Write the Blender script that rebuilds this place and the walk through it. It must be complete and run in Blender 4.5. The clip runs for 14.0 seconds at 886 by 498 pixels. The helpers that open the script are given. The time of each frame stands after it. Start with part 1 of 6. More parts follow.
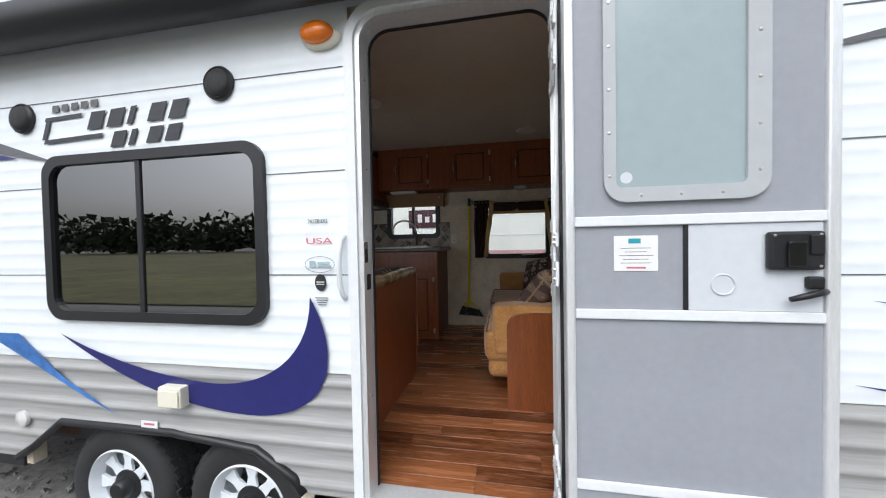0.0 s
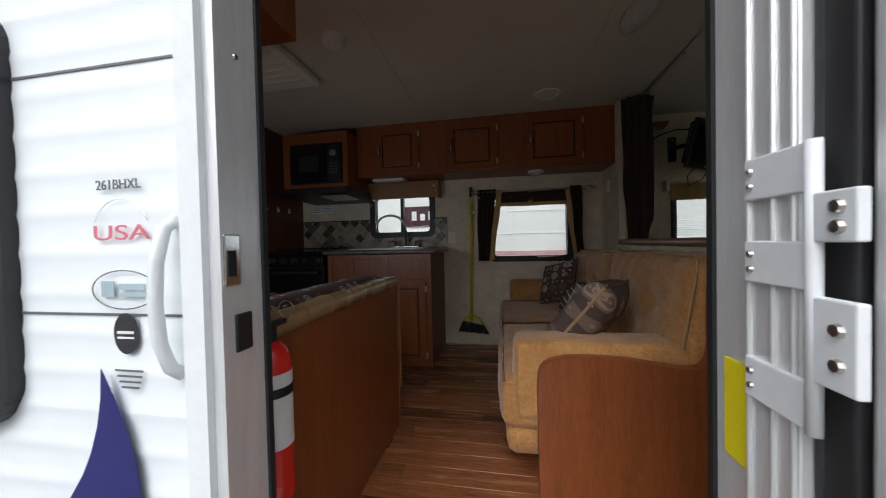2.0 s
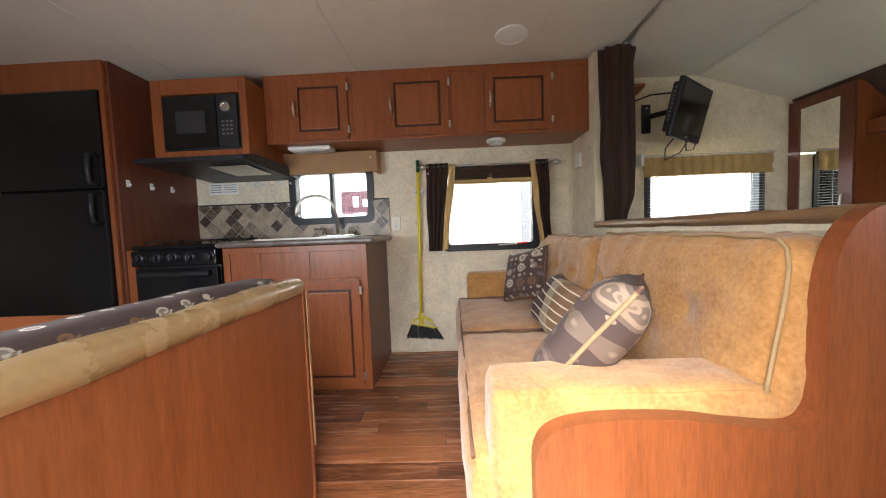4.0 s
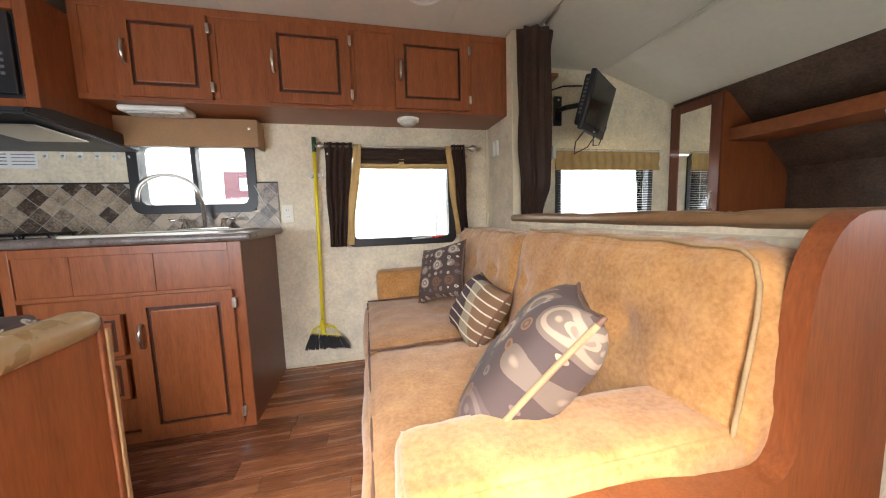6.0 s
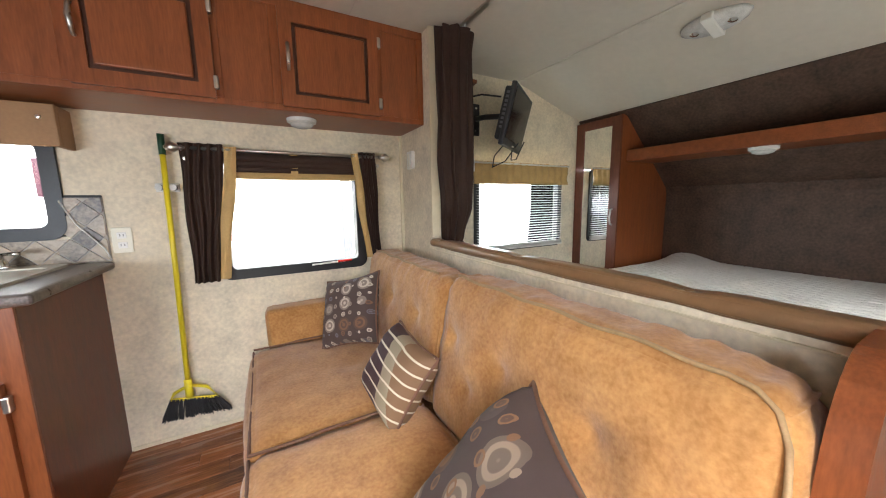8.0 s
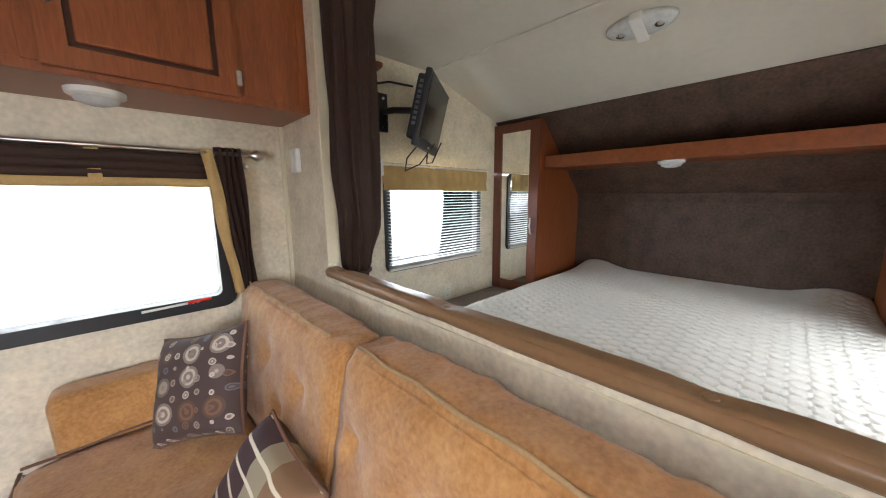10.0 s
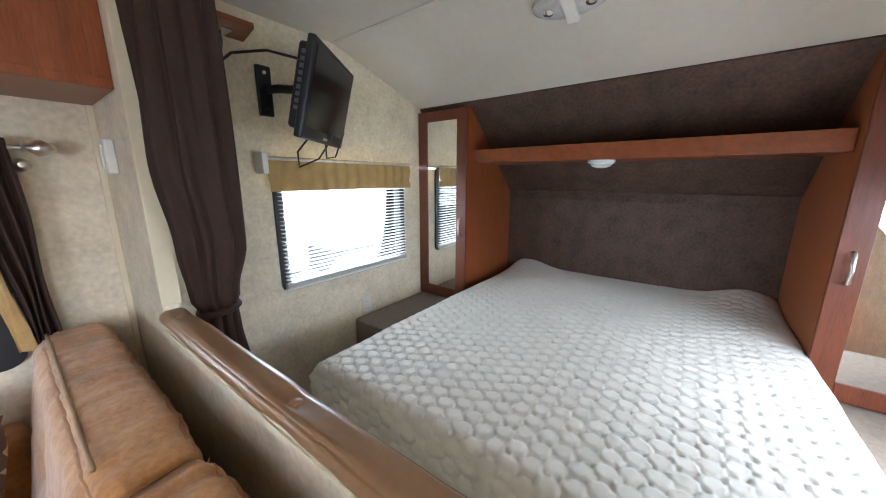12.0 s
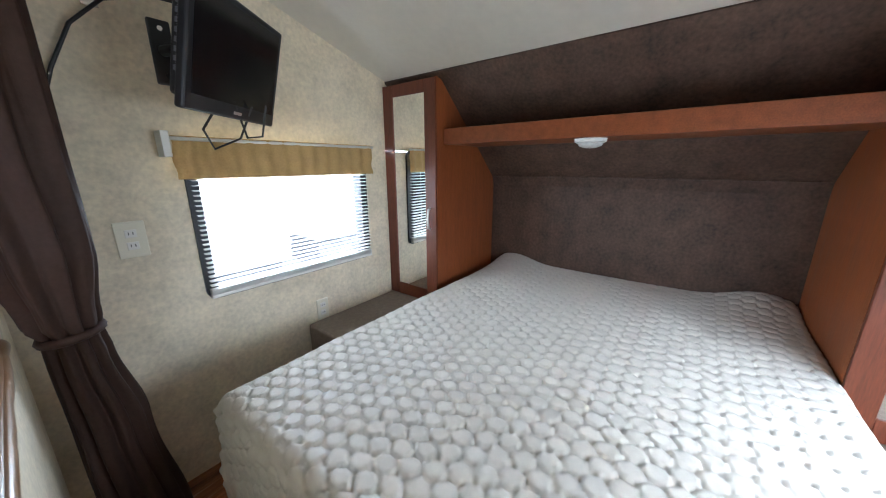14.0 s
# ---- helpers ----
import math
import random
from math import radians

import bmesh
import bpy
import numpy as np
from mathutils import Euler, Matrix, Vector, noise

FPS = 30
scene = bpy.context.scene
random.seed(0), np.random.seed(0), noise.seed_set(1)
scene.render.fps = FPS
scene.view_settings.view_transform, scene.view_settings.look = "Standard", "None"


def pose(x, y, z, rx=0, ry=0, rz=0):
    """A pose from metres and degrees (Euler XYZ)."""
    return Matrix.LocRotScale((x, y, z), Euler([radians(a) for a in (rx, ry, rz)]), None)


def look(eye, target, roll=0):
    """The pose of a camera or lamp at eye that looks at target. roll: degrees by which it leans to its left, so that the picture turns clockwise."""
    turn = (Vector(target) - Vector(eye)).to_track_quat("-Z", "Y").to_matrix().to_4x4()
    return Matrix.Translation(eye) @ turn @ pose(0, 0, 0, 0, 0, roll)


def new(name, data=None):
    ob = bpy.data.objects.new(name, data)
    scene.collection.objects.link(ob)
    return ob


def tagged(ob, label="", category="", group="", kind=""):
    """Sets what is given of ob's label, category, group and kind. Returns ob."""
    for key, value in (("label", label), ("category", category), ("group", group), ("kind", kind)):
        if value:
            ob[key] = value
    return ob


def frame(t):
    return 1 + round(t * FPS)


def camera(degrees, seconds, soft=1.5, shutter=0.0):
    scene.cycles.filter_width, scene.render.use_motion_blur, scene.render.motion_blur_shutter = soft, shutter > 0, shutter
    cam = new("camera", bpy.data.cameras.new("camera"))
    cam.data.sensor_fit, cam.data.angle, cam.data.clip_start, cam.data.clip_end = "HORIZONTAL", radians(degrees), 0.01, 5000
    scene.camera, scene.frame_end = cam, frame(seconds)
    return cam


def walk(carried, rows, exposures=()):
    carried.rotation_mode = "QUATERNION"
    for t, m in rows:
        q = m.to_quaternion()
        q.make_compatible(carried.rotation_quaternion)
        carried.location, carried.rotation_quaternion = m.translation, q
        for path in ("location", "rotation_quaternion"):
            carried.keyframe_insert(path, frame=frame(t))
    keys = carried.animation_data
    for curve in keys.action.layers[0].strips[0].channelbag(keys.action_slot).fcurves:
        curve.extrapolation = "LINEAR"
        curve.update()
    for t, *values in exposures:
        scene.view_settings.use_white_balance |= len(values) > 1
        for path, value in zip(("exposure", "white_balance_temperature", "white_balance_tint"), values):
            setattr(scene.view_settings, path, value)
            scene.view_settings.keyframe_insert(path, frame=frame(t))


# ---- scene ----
cam = camera(106.9, 14.0, soft=1.05, shutter=0.2)
PATH = [
    (0, (0.007, -0.139, 0.996), (-0.353, 1.828, 0.95), -1.1),
    (0.5, (-0.021, 0.065, 1.002), (-0.378, 2.032, 0.955), -1.0),
    (1, (-0.055, 0.256, 0.999), (-0.41, 2.224, 0.957), -1.1),
    (1.5, (-0.086, 0.434, 0.99), (-0.438, 2.402, 0.947), -1.2),
    (2, (-0.098, 0.6, 0.98), (-0.451, 2.568, 0.94), -1.3),
    (3.2, (-0.118, 0.97, 0.958), (-0.33, 2.955, 0.885), -1.8),
    (4.5, (-0.131, 1.266, 0.943), (-0.079, 3.26, 0.807), -2.2),
    (5, (-0.123, 1.335, 0.935), (0.062, 3.319, 0.772), -2.0),
    (5.5, (-0.102, 1.389, 0.942), (0.212, 3.356, 0.759), -1.9),
    (6, (-0.087, 1.451, 0.985), (0.363, 3.389, 0.778), -1.7),
    (6.5, (-0.078, 1.509, 1.053), (0.491, 3.412, 0.818), -1.5),
    (7, (-0.074, 1.573, 1.11), (0.626, 3.428, 0.851), -1.2),
    (8.25, (0.022, 1.79, 1.18), (1.04, 3.51, 0.885), -0.9),
    (9.5, (0.172, 1.994, 1.224), (1.427, 3.519, 0.91), -0.5),
    (10, (0.231, 2.05, 1.26), (1.589, 3.482, 0.936), -0.4),
    (10.5, (0.307, 2.083, 1.295), (1.757, 3.416, 0.952), -0.2),
    (11, (0.402, 2.105, 1.328), (1.929, 3.345, 0.967), 0.1),
    (11.5, (0.49, 2.123, 1.343), (2.05, 3.314, 0.957), 0.2),
    (12, (0.562, 2.145, 1.349), (2.128, 3.316, 0.93), 0.1),
    (12.5, (0.636, 2.141, 1.367), (2.193, 3.31, 0.909), -0.1),
    (13, (0.742, 2.119, 1.375), (2.272, 3.303, 0.867), -0.3),
    (13.5, (0.837, 2.13, 1.345), (2.369, 3.316, 0.847), -0.1),
    (14, (0.913, 2.144, 1.339), (2.449, 3.323, 0.841), -0.3),
]
EXPOSURE = [(0, 0.7, 6000, 10), (1.0, 0.7, 6000, 10), (2.2, 0.65, 6050, 10), (3.2, 2.2, 6150, 10), (4.3, 3.6, 6150, 10), (5.5, 3.7, 6150, 10), (7.0, 3.85, 6100, 10), (9.5, 3.8, 6000, 10), (11, 4.0, 5650, 10), (14, 4.15, 5350, 10)]
walk(cam, [(t, look(eye, target, roll)) for t, eye, target, roll in PATH], EXPOSURE)

# ---- light: overcast sky ----
world = bpy.data.worlds.new("overcast_sky")
scene.world = world
world.use_nodes = True
wt = world.node_tree
sky = wt.nodes.new("ShaderNodeTexSky")
sky.sky_type = "NISHITA"
sky.sun_disc = False
sky.sun_elevation, sky.sun_rotation = radians(48), radians(200)
sky.dust_density, sky.air_density = 6.0, 1.0
grey = wt.nodes.new("ShaderNodeHueSaturation")
grey.inputs["Saturation"].default_value = 0.3
wt.links.new(sky.outputs[0], grey.inputs["Color"])
wt.links.new(grey.outputs[0], wt.nodes["Background"].inputs["Color"])
wt.nodes["Background"].inputs["Strength"].default_value = 0.108
sun = new("sun", bpy.data.lights.new("sun", "SUN"))
sun.data.energy, sun.data.angle, sun.data.color = 0.6, radians(40), (1.0, 0.97, 0.93)
sun.matrix_world = look((1.5, -4, 6), (0, 1, 0))


DINETTE_WIN = (-2.04, -0.93, 0.685, 1.40)
BED_NEAR_WIN = (1.35, 2.2, 0.80, 1.42)


def window_sky(x0, x1, y, z0, z1, watts, inward, inset=0.2, drop=0.75):
    """Skylight that falls in through a window's opening."""
    lamp = new("window_daylight", bpy.data.lights.new("window_daylight", "AREA"))
    lamp.data.shape, lamp.data.size, lamp.data.size_y = "RECTANGLE", x1 - x0, z1 - z0
    lamp.data.energy, lamp.data.color = watts, (0.92, 0.97, 1.0)
    c = ((x0 + x1) / 2, y + inset * inward, (z0 + z1) / 2)
    lamp.matrix_world = look(c, (c[0], c[1] + inward, c[2] - drop))


window_sky(-1.95, -1.0, 1.125, 0.75, 1.33, 2.7, 1)
window_sky(1.42, 2.13, 1.125, 0.86, 1.36, 0.5, 1)
window_sky(1.35, 2.40, 3.815, 0.80, 1.44, 1.6, -1, 0.0, 0.3)

# ---- materials ----


def mat(name, col, rough=0.5, metal=0.0, var=0.12, scale=6.0, bump=0.0, bscale=60.0, spec=0.5, stretch=(1, 1, 1), grain=None, sheen=0.0, rand=0.0):
    m = bpy.data.materials.new(name)
    m.use_nodes = True
    nt = m.node_tree
    N, L = nt.nodes, nt.links
    p = N["Principled BSDF"]
    p.inputs["Roughness"].default_value, p.inputs["Metallic"].default_value = rough, metal
    p.inputs["Specular IOR Level"].default_value = spec
    p.inputs["Sheen Weight"].default_value = sheen
    tc = N.new("ShaderNodeTexCoord")
    mp = N.new("ShaderNodeMapping")
    mp.inputs["Scale"].default_value = stretch
    L.new(tc.outputs["Object"], mp.inputs["Vector"])
    n1 = N.new("ShaderNodeTexNoise")
    n1.inputs["Scale"].default_value, n1.inputs["Detail"].default_value = scale, 6
    L.new(mp.outputs[0], n1.inputs["Vector"])
    n2 = N.new("ShaderNodeTexNoise")
    n2.inputs["Scale"].default_value, n2.inputs["Detail"].default_value = scale * 7, 4
    L.new(mp.outputs[0], n2.inputs["Vector"])
    add = N.new("ShaderNodeMath")
    add.operation = "ADD"
    L.new(n1.outputs[0], add.inputs[0])
    L.new(n2.outputs[0], add.inputs[1])
    if rand:
        oi = N.new("ShaderNodeObjectInfo")
        mul = N.new("ShaderNodeMath")
        mul.operation = "MULTIPLY_ADD"
        mul.inputs[1].default_value, mul.inputs[2].default_value = rand, -rand / 2
        L.new(oi.outputs["Random"], mul.inputs[0])
        add2 = N.new("ShaderNodeMath")
        add2.operation = "ADD"
        L.new(add.outputs[0], add2.inputs[0])
        L.new(mul.outputs[0], add2.inputs[1])
        add = add2
        # shift the grain from piece to piece
        sh = N.new("ShaderNodeVectorMath")
        sh.operation = "ADD"
        sc = N.new("ShaderNodeVectorMath")
        sc.operation = "SCALE"
        sc.inputs["Scale"].default_value = 37.0
        cmb = N.new("ShaderNodeCombineXYZ")
        for k in range(3):
            L.new(oi.outputs["Random"], cmb.inputs[k])
        L.new(cmb.outputs[0], sc.inputs[0])
        L.new(mp.outputs[0], sh.inputs[0])
        L.new(sc.outputs[0], sh.inputs[1])
        L.new(sh.outputs[0], n1.inputs["Vector"])
        L.new(sh.outputs[0], n2.inputs["Vector"])
    rm = N.new("ShaderNodeMapRange")
    rm.inputs["From Min"].default_value, rm.inputs["From Max"].default_value = 0.6, 1.4
    L.new(add.outputs[0], rm.inputs["Value"])
    mx = N.new("ShaderNodeMix")
    mx.data_type = "RGBA"
    lo = grain if grain else [c * (1 - var) for c in col]
    hi = [min(1, c * (1 + var)) for c in col]
    mx.inputs[6].default_value, mx.inputs[7].default_value = (*lo, 1), (*hi, 1)
    L.new(rm.outputs[0], mx.inputs[0])
    L.new(mx.outputs[2], p.inputs["Base Color"])
    rr = N.new("ShaderNodeMapRange")
    rr.inputs["To Min"].default_value, rr.inputs["To Max"].default_value = max(0, rough - 0.07), min(1, rough + 0.07)
    L.new(n1.outputs[0], rr.inputs["Value"])
    L.new(rr.outputs[0], p.inputs["Roughness"])
    if bump:
        nb = N.new("ShaderNodeTexNoise")
        nb.inputs["Scale"].default_value, nb.inputs["Detail"].default_value = bscale, 5
        L.new(mp.outputs[0], nb.inputs["Vector"])
        b = N.new("ShaderNodeBump")
        b.inputs["Strength"].default_value, b.inputs["Distance"].default_value = bump, 0.004
        L.new(nb.outputs[0], b.inputs["Height"])
        L.new(b.outputs[0], p.inputs["Normal"])
    return m


M_SIDING = mat("white_aluminium_siding", (0.80, 0.84, 0.86), 0.35, 0, 0.03, 2, 0.05, 40)
M_SIDING_GREY = mat("grey_aluminium_siding", (0.36, 0.36, 0.35), 0.35, 0, 0.2, 3, 0.05, 40, stretch=(0.3, 1, 9))
M_ALU = mat("brushed_aluminium", (0.80, 0.81, 0.81), 0.34, 0.45, 0.1, 8, 0.05, 90, stretch=(8, 8, 0.6))
M_WHITE_METAL = mat("white_painted_metal", (0.74, 0.76, 0.77), 0.4, 0, 0.05, 9)
M_DOOR = mat("grey_door_panel", (0.31, 0.325, 0.355), 0.55, 0, 0.07, 5, 0.12, 220)
M_DOOR_RIM = mat("moulded_grey_window_surround", (0.44, 0.46, 0.47), 0.5, 0, 0.05, 5)
M_DOOR_WHITE = mat("pale_door_panel", (0.60, 0.63, 0.66), 0.45, 0, 0.05, 5)
M_BLACK = mat("black_plastic", (0.014, 0.014, 0.016), 0.42, 0, 0.25, 20, 0.06, 300)
M_BLACK_GLOSS = mat("black_gloss_enamel", (0.008, 0.008, 0.009), 0.16, 0, 0.2, 10)
M_RUBBER = mat("black_rubber", (0.025, 0.025, 0.026), 0.75, 0, 0.3, 15, 0.4, 150)
M_SEAL = mat("dark_seal", (0.012, 0.012, 0.013), 0.6, 0, 0.2, 20)
M_WOOD = mat("cherry_veneer", (0.265, 0.078, 0.023), 0.36, 0, 0.18, 5, 0.05, 60, grain=(0.165, 0.045, 0.013), stretch=(6, 6, 0.6))
M_WOOD_H = mat("cherry_veneer_level", (0.255, 0.074, 0.022), 0.36, 0, 0.18, 5, 0.05, 60, grain=(0.155, 0.043, 0.013), stretch=(0.6, 6, 6))
# the same cherry veneer, with the shade on its faces put into the colour
M_WOOD_SHADED = mat("shaded_cherry_veneer", (0.16, 0.045, 0.02), 0.4, 0, 0.2, 5, 0.05, 60, grain=(0.09, 0.026, 0.013), stretch=(6, 6, 0.6))
M_GROOVE = mat("dark_glazed_groove", (0.06, 0.018, 0.009), 0.4, 0, 0.3, 20)
M_PLANK = mat("vinyl_wood_plank", (0.33, 0.125, 0.048), 0.26, 0, 0.25, 3.0, 0.05, 40, grain=(0.085, 0.026, 0.010), stretch=(0.8, 9, 3), rand=0.55)
M_SUB = mat("dark_subfloor", (0.07, 0.028, 0.014), 0.7)
M_PAPER = mat("beige_mottled_wallboard", (0.72, 0.64, 0.485), 0.6, 0, 0.22, 9, 0.06, 120)
M_TRIM = mat("cream_corner_trim", (0.70, 0.62, 0.44), 0.5, 0, 0.05, 9)
M_CEIL = mat("off_white_ceiling", (0.63, 0.59, 0.50), 0.7, 0, 0.05, 4, 0.12, 180)
M_SUEDE = mat("mustard_suede", (0.48, 0.26, 0.095), 0.85, 0, 0.22, 13, 0.2, 250, spec=0.2, grain=(0.33, 0.145, 0.040), sheen=0.35)
M_PIPING = mat("tan_piping", (0.40, 0.265, 0.13), 0.7, 0, 0.15, 30)
M_PIPING_DARK = mat("brown_piping", (0.17, 0.085, 0.05), 0.7, 0, 0.15, 30)
M_CURTAIN = mat("dark_brown_satin_curtain", (0.042, 0.023, 0.016), 0.6, 0, 0.2, 14, 0.1, 300, spec=0.18)
M_GOLD = mat("gold_fabric", (0.48, 0.32, 0.12), 0.7, 0, 0.15, 20, 0.2, 400)
M_VINYL = mat("tan_padded_vinyl", (0.27, 0.155, 0.075), 0.3, 0, 0.12, 9, 0.12, 90)
M_GOLD_VINYL = mat("gold_vinyl_edge", (0.33, 0.215, 0.10), 0.28, 0, 0.15, 9, 0.15, 70)
M_VALANCE = mat("tan_valance_board", (0.34, 0.19, 0.085), 0.6, 0, 0.12, 12, 0.15, 200)
M_BROWN = mat("brown_mottled_headboard_vinyl", (0.105, 0.062, 0.04), 0.6, 0, 0.35, 9, 0.15, 160, grain=(0.034, 0.019, 0.013))
M_QUILT = mat("ivory_quilt", (0.63, 0.60, 0.525), 0.55, 0, 0.05, 15, 0.15, 500, sheen=0.2)
M_CARPET = mat("taupe_carpet", (0.25, 0.20, 0.155), 0.95, 0, 0.25, 40, 0.8, 350)
M_CHROME = mat("chrome", (0.78, 0.77, 0.75), 0.16, 1.0, 0.05, 20)
M_NICKEL = mat("brushed_nickel", (0.64, 0.61, 0.56), 0.3, 1.0, 0.08, 30)
M_WHITE = mat("white_plastic", (0.78, 0.77, 0.72), 0.4, 0, 0.04, 20)
M_ALMOND = mat("almond_plastic", (0.76, 0.73, 0.60), 0.4, 0, 0.04, 20)
M_COUNTER = mat("grey_stone_laminate", (0.15, 0.12, 0.105), 0.3, 0, 0.5, 25, 0.03, 90, grain=(0.06, 0.045, 0.04))
M_SINK = mat("almond_sink", (0.66, 0.62, 0.52), 0.25, 0, 0.04, 9)
M_TILE = mat("slate_splash_tile", (0.34, 0.27, 0.19), 0.35, 0, 0.3, 12, 0.2, 120, rand=1.0, grain=(0.045, 0.026, 0.017))
M_GROUT = mat("pale_grout", (0.40, 0.37, 0.33), 0.8)
M_YELLOW = mat("yellow_painted_metal", (0.80, 0.66, 0.02), 0.35, 0, 0.06, 20)
M_BRISTLE = mat("black_bristles", (0.016, 0.016, 0.018), 0.7, 0, 0.4, 90, 0.6, 300)
M_RED = mat("red_painted_steel", (0.72, 0.02, 0.012), 0.25, 0, 0.05, 20)
M_LABEL = mat("white_label", (0.80, 0.80, 0.78), 0.5, 0, 0.04, 20)
M_INK = mat("grey_ink", (0.12, 0.12, 0.13), 0.5)
M_INK_DARK = mat("charcoal_decal", (0.028, 0.029, 0.034), 0.35, 0, 0.4, 9, stretch=(1, 1, 8))
M_NAVY = mat("navy_decal", (0.021, 0.022, 0.135), 0.3, 0, 0.15, 5)
M_BLUE = mat("blue_decal", (0.05, 0.17, 0.47), 0.3, 0, 0.5, 4)
M_AMBER = mat("amber_lens", (0.80, 0.19, 0.008), 0.2, 0, 0.15, 40)
M_REDINK = mat("red_ink", (0.58, 0.16, 0.20), 0.5)
M_TEAL = mat("teal_ink", (0.03, 0.32, 0.40), 0.5)
M_YLABEL = mat("yellow_label", (0.82, 0.70, 0.01), 0.4, 0, 0.05, 20)
M_GRAVEL = mat("grey_gravel", (0.20, 0.195, 0.185), 0.9, 0, 0.5, 25, 1.0, 30)
M_GRASS = mat("rough_grass", (0.13, 0.12, 0.045), 0.9, 0, 0.6, 0.25, 0.6, 40)
M_LEAF = mat("dull_woodland", (0.045, 0.058, 0.028), 0.9, 0, 0.5, 0.4)
M_BARK = mat("grey_bark", (0.12, 0.10, 0.085), 0.9, 0, 0.3, 9)
M_RIM = mat("white_wheel_paint", (0.75, 0.79, 0.82), 0.3, 0, 0.05, 9)
M_PINK = mat("faded_red_stripe", (0.52, 0.30, 0.31), 0.5)
M_MAROON = mat("maroon_decal", (0.05, 0.012, 0.02), 0.4)
M_PALE_RV = mat("pale_neighbour_siding", (0.74, 0.74, 0.70), 0.45, 0, 0.05, 2)


def clear_glass(name, tint, rough, ior):
    m = bpy.data.materials.new(name)
    m.use_nodes = True
    N, L = m.node_tree.nodes, m.node_tree.links
    N.remove(N["Principled BSDF"])
    t, g, f, x = N.new("ShaderNodeBsdfTransparent"), N.new("ShaderNodeBsdfGlossy"), N.new("ShaderNodeFresnel"), N.new("ShaderNodeMixShader")
    t.inputs["Color"].default_value = (*tint, 1)
    g.inputs["Roughness"].default_value = rough
    f.inputs["IOR"].default_value = ior
    L.new(f.outputs[0], x.inputs[0])
    L.new(t.outputs[0], x.inputs[1])
    L.new(g.outputs[0], x.inputs[2])
    L.new(x.outputs[0], N["Material Output"].inputs["Surface"])
    return m


M_GLASS = clear_glass("clear_window_glass", (0.92, 0.94, 0.94), 0.0, 1.45)
M_TINT = clear_glass("tinted_window_glass", (0.12, 0.13, 0.13), 0.0, 4.0)
M_MIRROR = mat("mirror_silvering", (0.88, 0.89, 0.87), 0.01, 1.0, 0.0, 1)
M_MIRROR.node_tree.nodes["Principled BSDF"].inputs["Roughness"].default_value = 0.01
for lk in list(M_MIRROR.node_tree.nodes["Principled BSDF"].inputs["Roughness"].links):
    M_MIRROR.node_tree.links.remove(lk)
M_FROST = mat("frosted_door_glass", (0.33, 0.40, 0.41), 0.22, 0, 0.06, 3)
M_LENS = mat("ribbed_clear_lens", (0.62, 0.62, 0.60), 0.2, 0, 0.2, 40)


def spotted(name, ground, tones, size, depth=0.0):
    """Printed cloth with ringed blossoms."""
    m = bpy.data.materials.new(name)
    m.use_nodes = True
    N, L = m.node_tree.nodes, m.node_tree.links
    p = N["Principled BSDF"]
    p.inputs["Roughness"].default_value = 0.75
    p.inputs["Sheen Weight"].default_value = 0.03
    tc = N.new("ShaderNodeTexCoord")
    col = None
    prev = (*ground, 1)
    for k, (s, r) in enumerate(((size, 0.36), (size * 2.1, 0.26))):
        mp = N.new("ShaderNodeMapping")
        mp.inputs["Scale"].default_value = (1, depth, 1)
        mp.inputs["Location"].default_value = (0.13 * k, 0, 0.21 * k)
        L.new(tc.outputs["Object"], mp.inputs["Vector"])
        v = N.new("ShaderNodeTexVoronoi")
        v.inputs["Scale"].default_value, v.inputs["Randomness"].default_value = s, 0.28
        L.new(mp.outputs[0], v.inputs["Vector"])
        disc = N.new("ShaderNodeMath")
        disc.operation = "LESS_THAN"
        disc.inputs[1].default_value = r
        L.new(v.outputs["Distance"], disc.inputs[0])
        ring = N.new("ShaderNodeMath")
        ring.operation = "SINE"
        mul = N.new("ShaderNodeMath")
        mul.operation = "MULTIPLY"
        mul.inputs[1].default_value = 34
        L.new(v.outputs["Distance"], mul.inputs[0])
        L.new(mul.outputs[0], ring.inputs[0])
        sep = N.new("ShaderNodeSeparateColor")
        L.new(v.outputs["Color"], sep.inputs[0])
        ramp = N.new("ShaderNodeValToRGB")
        ramp.color_ramp.interpolation = "CONSTANT"
        e = ramp.color_ramp.elements
        e[0].color, e[1].color, e[1].position = (*tones[0], 1), (*tones[1], 1), 0.3
        for q, pos in ((2, 0.55), (3, 0.8)):
            el = e.new(pos)
            el.color = (*tones[q], 1)
        L.new(sep.outputs[0], ramp.inputs[0])
        rm = N.new("ShaderNodeMapRange")
        rm.inputs["From Min"].default_value, rm.inputs["From Max"].default_value = -0.2, 0.4
        rm.inputs["To Min"].default_value, rm.inputs["To Max"].default_value = 0.35, 1.0
        L.new(ring.outputs[0], rm.inputs["Value"])
        fac = N.new("ShaderNodeMath")
        fac.operation = "MULTIPLY"
        L.new(disc.outputs[0], fac.inputs[0])
        L.new(rm.outputs[0], fac.inputs[1])
        mx = N.new("ShaderNodeMix")
        mx.data_type = "RGBA"
        if col is None:
            mx.inputs[6].default_value = prev
        else:
            L.new(col, mx.inputs[6])
        L.new(ramp.outputs[0], mx.inputs[7])
        L.new(fac.outputs[0], mx.inputs[0])
        col = mx.outputs[2]
    L.new(col, p.inputs["Base Color"])
    return m


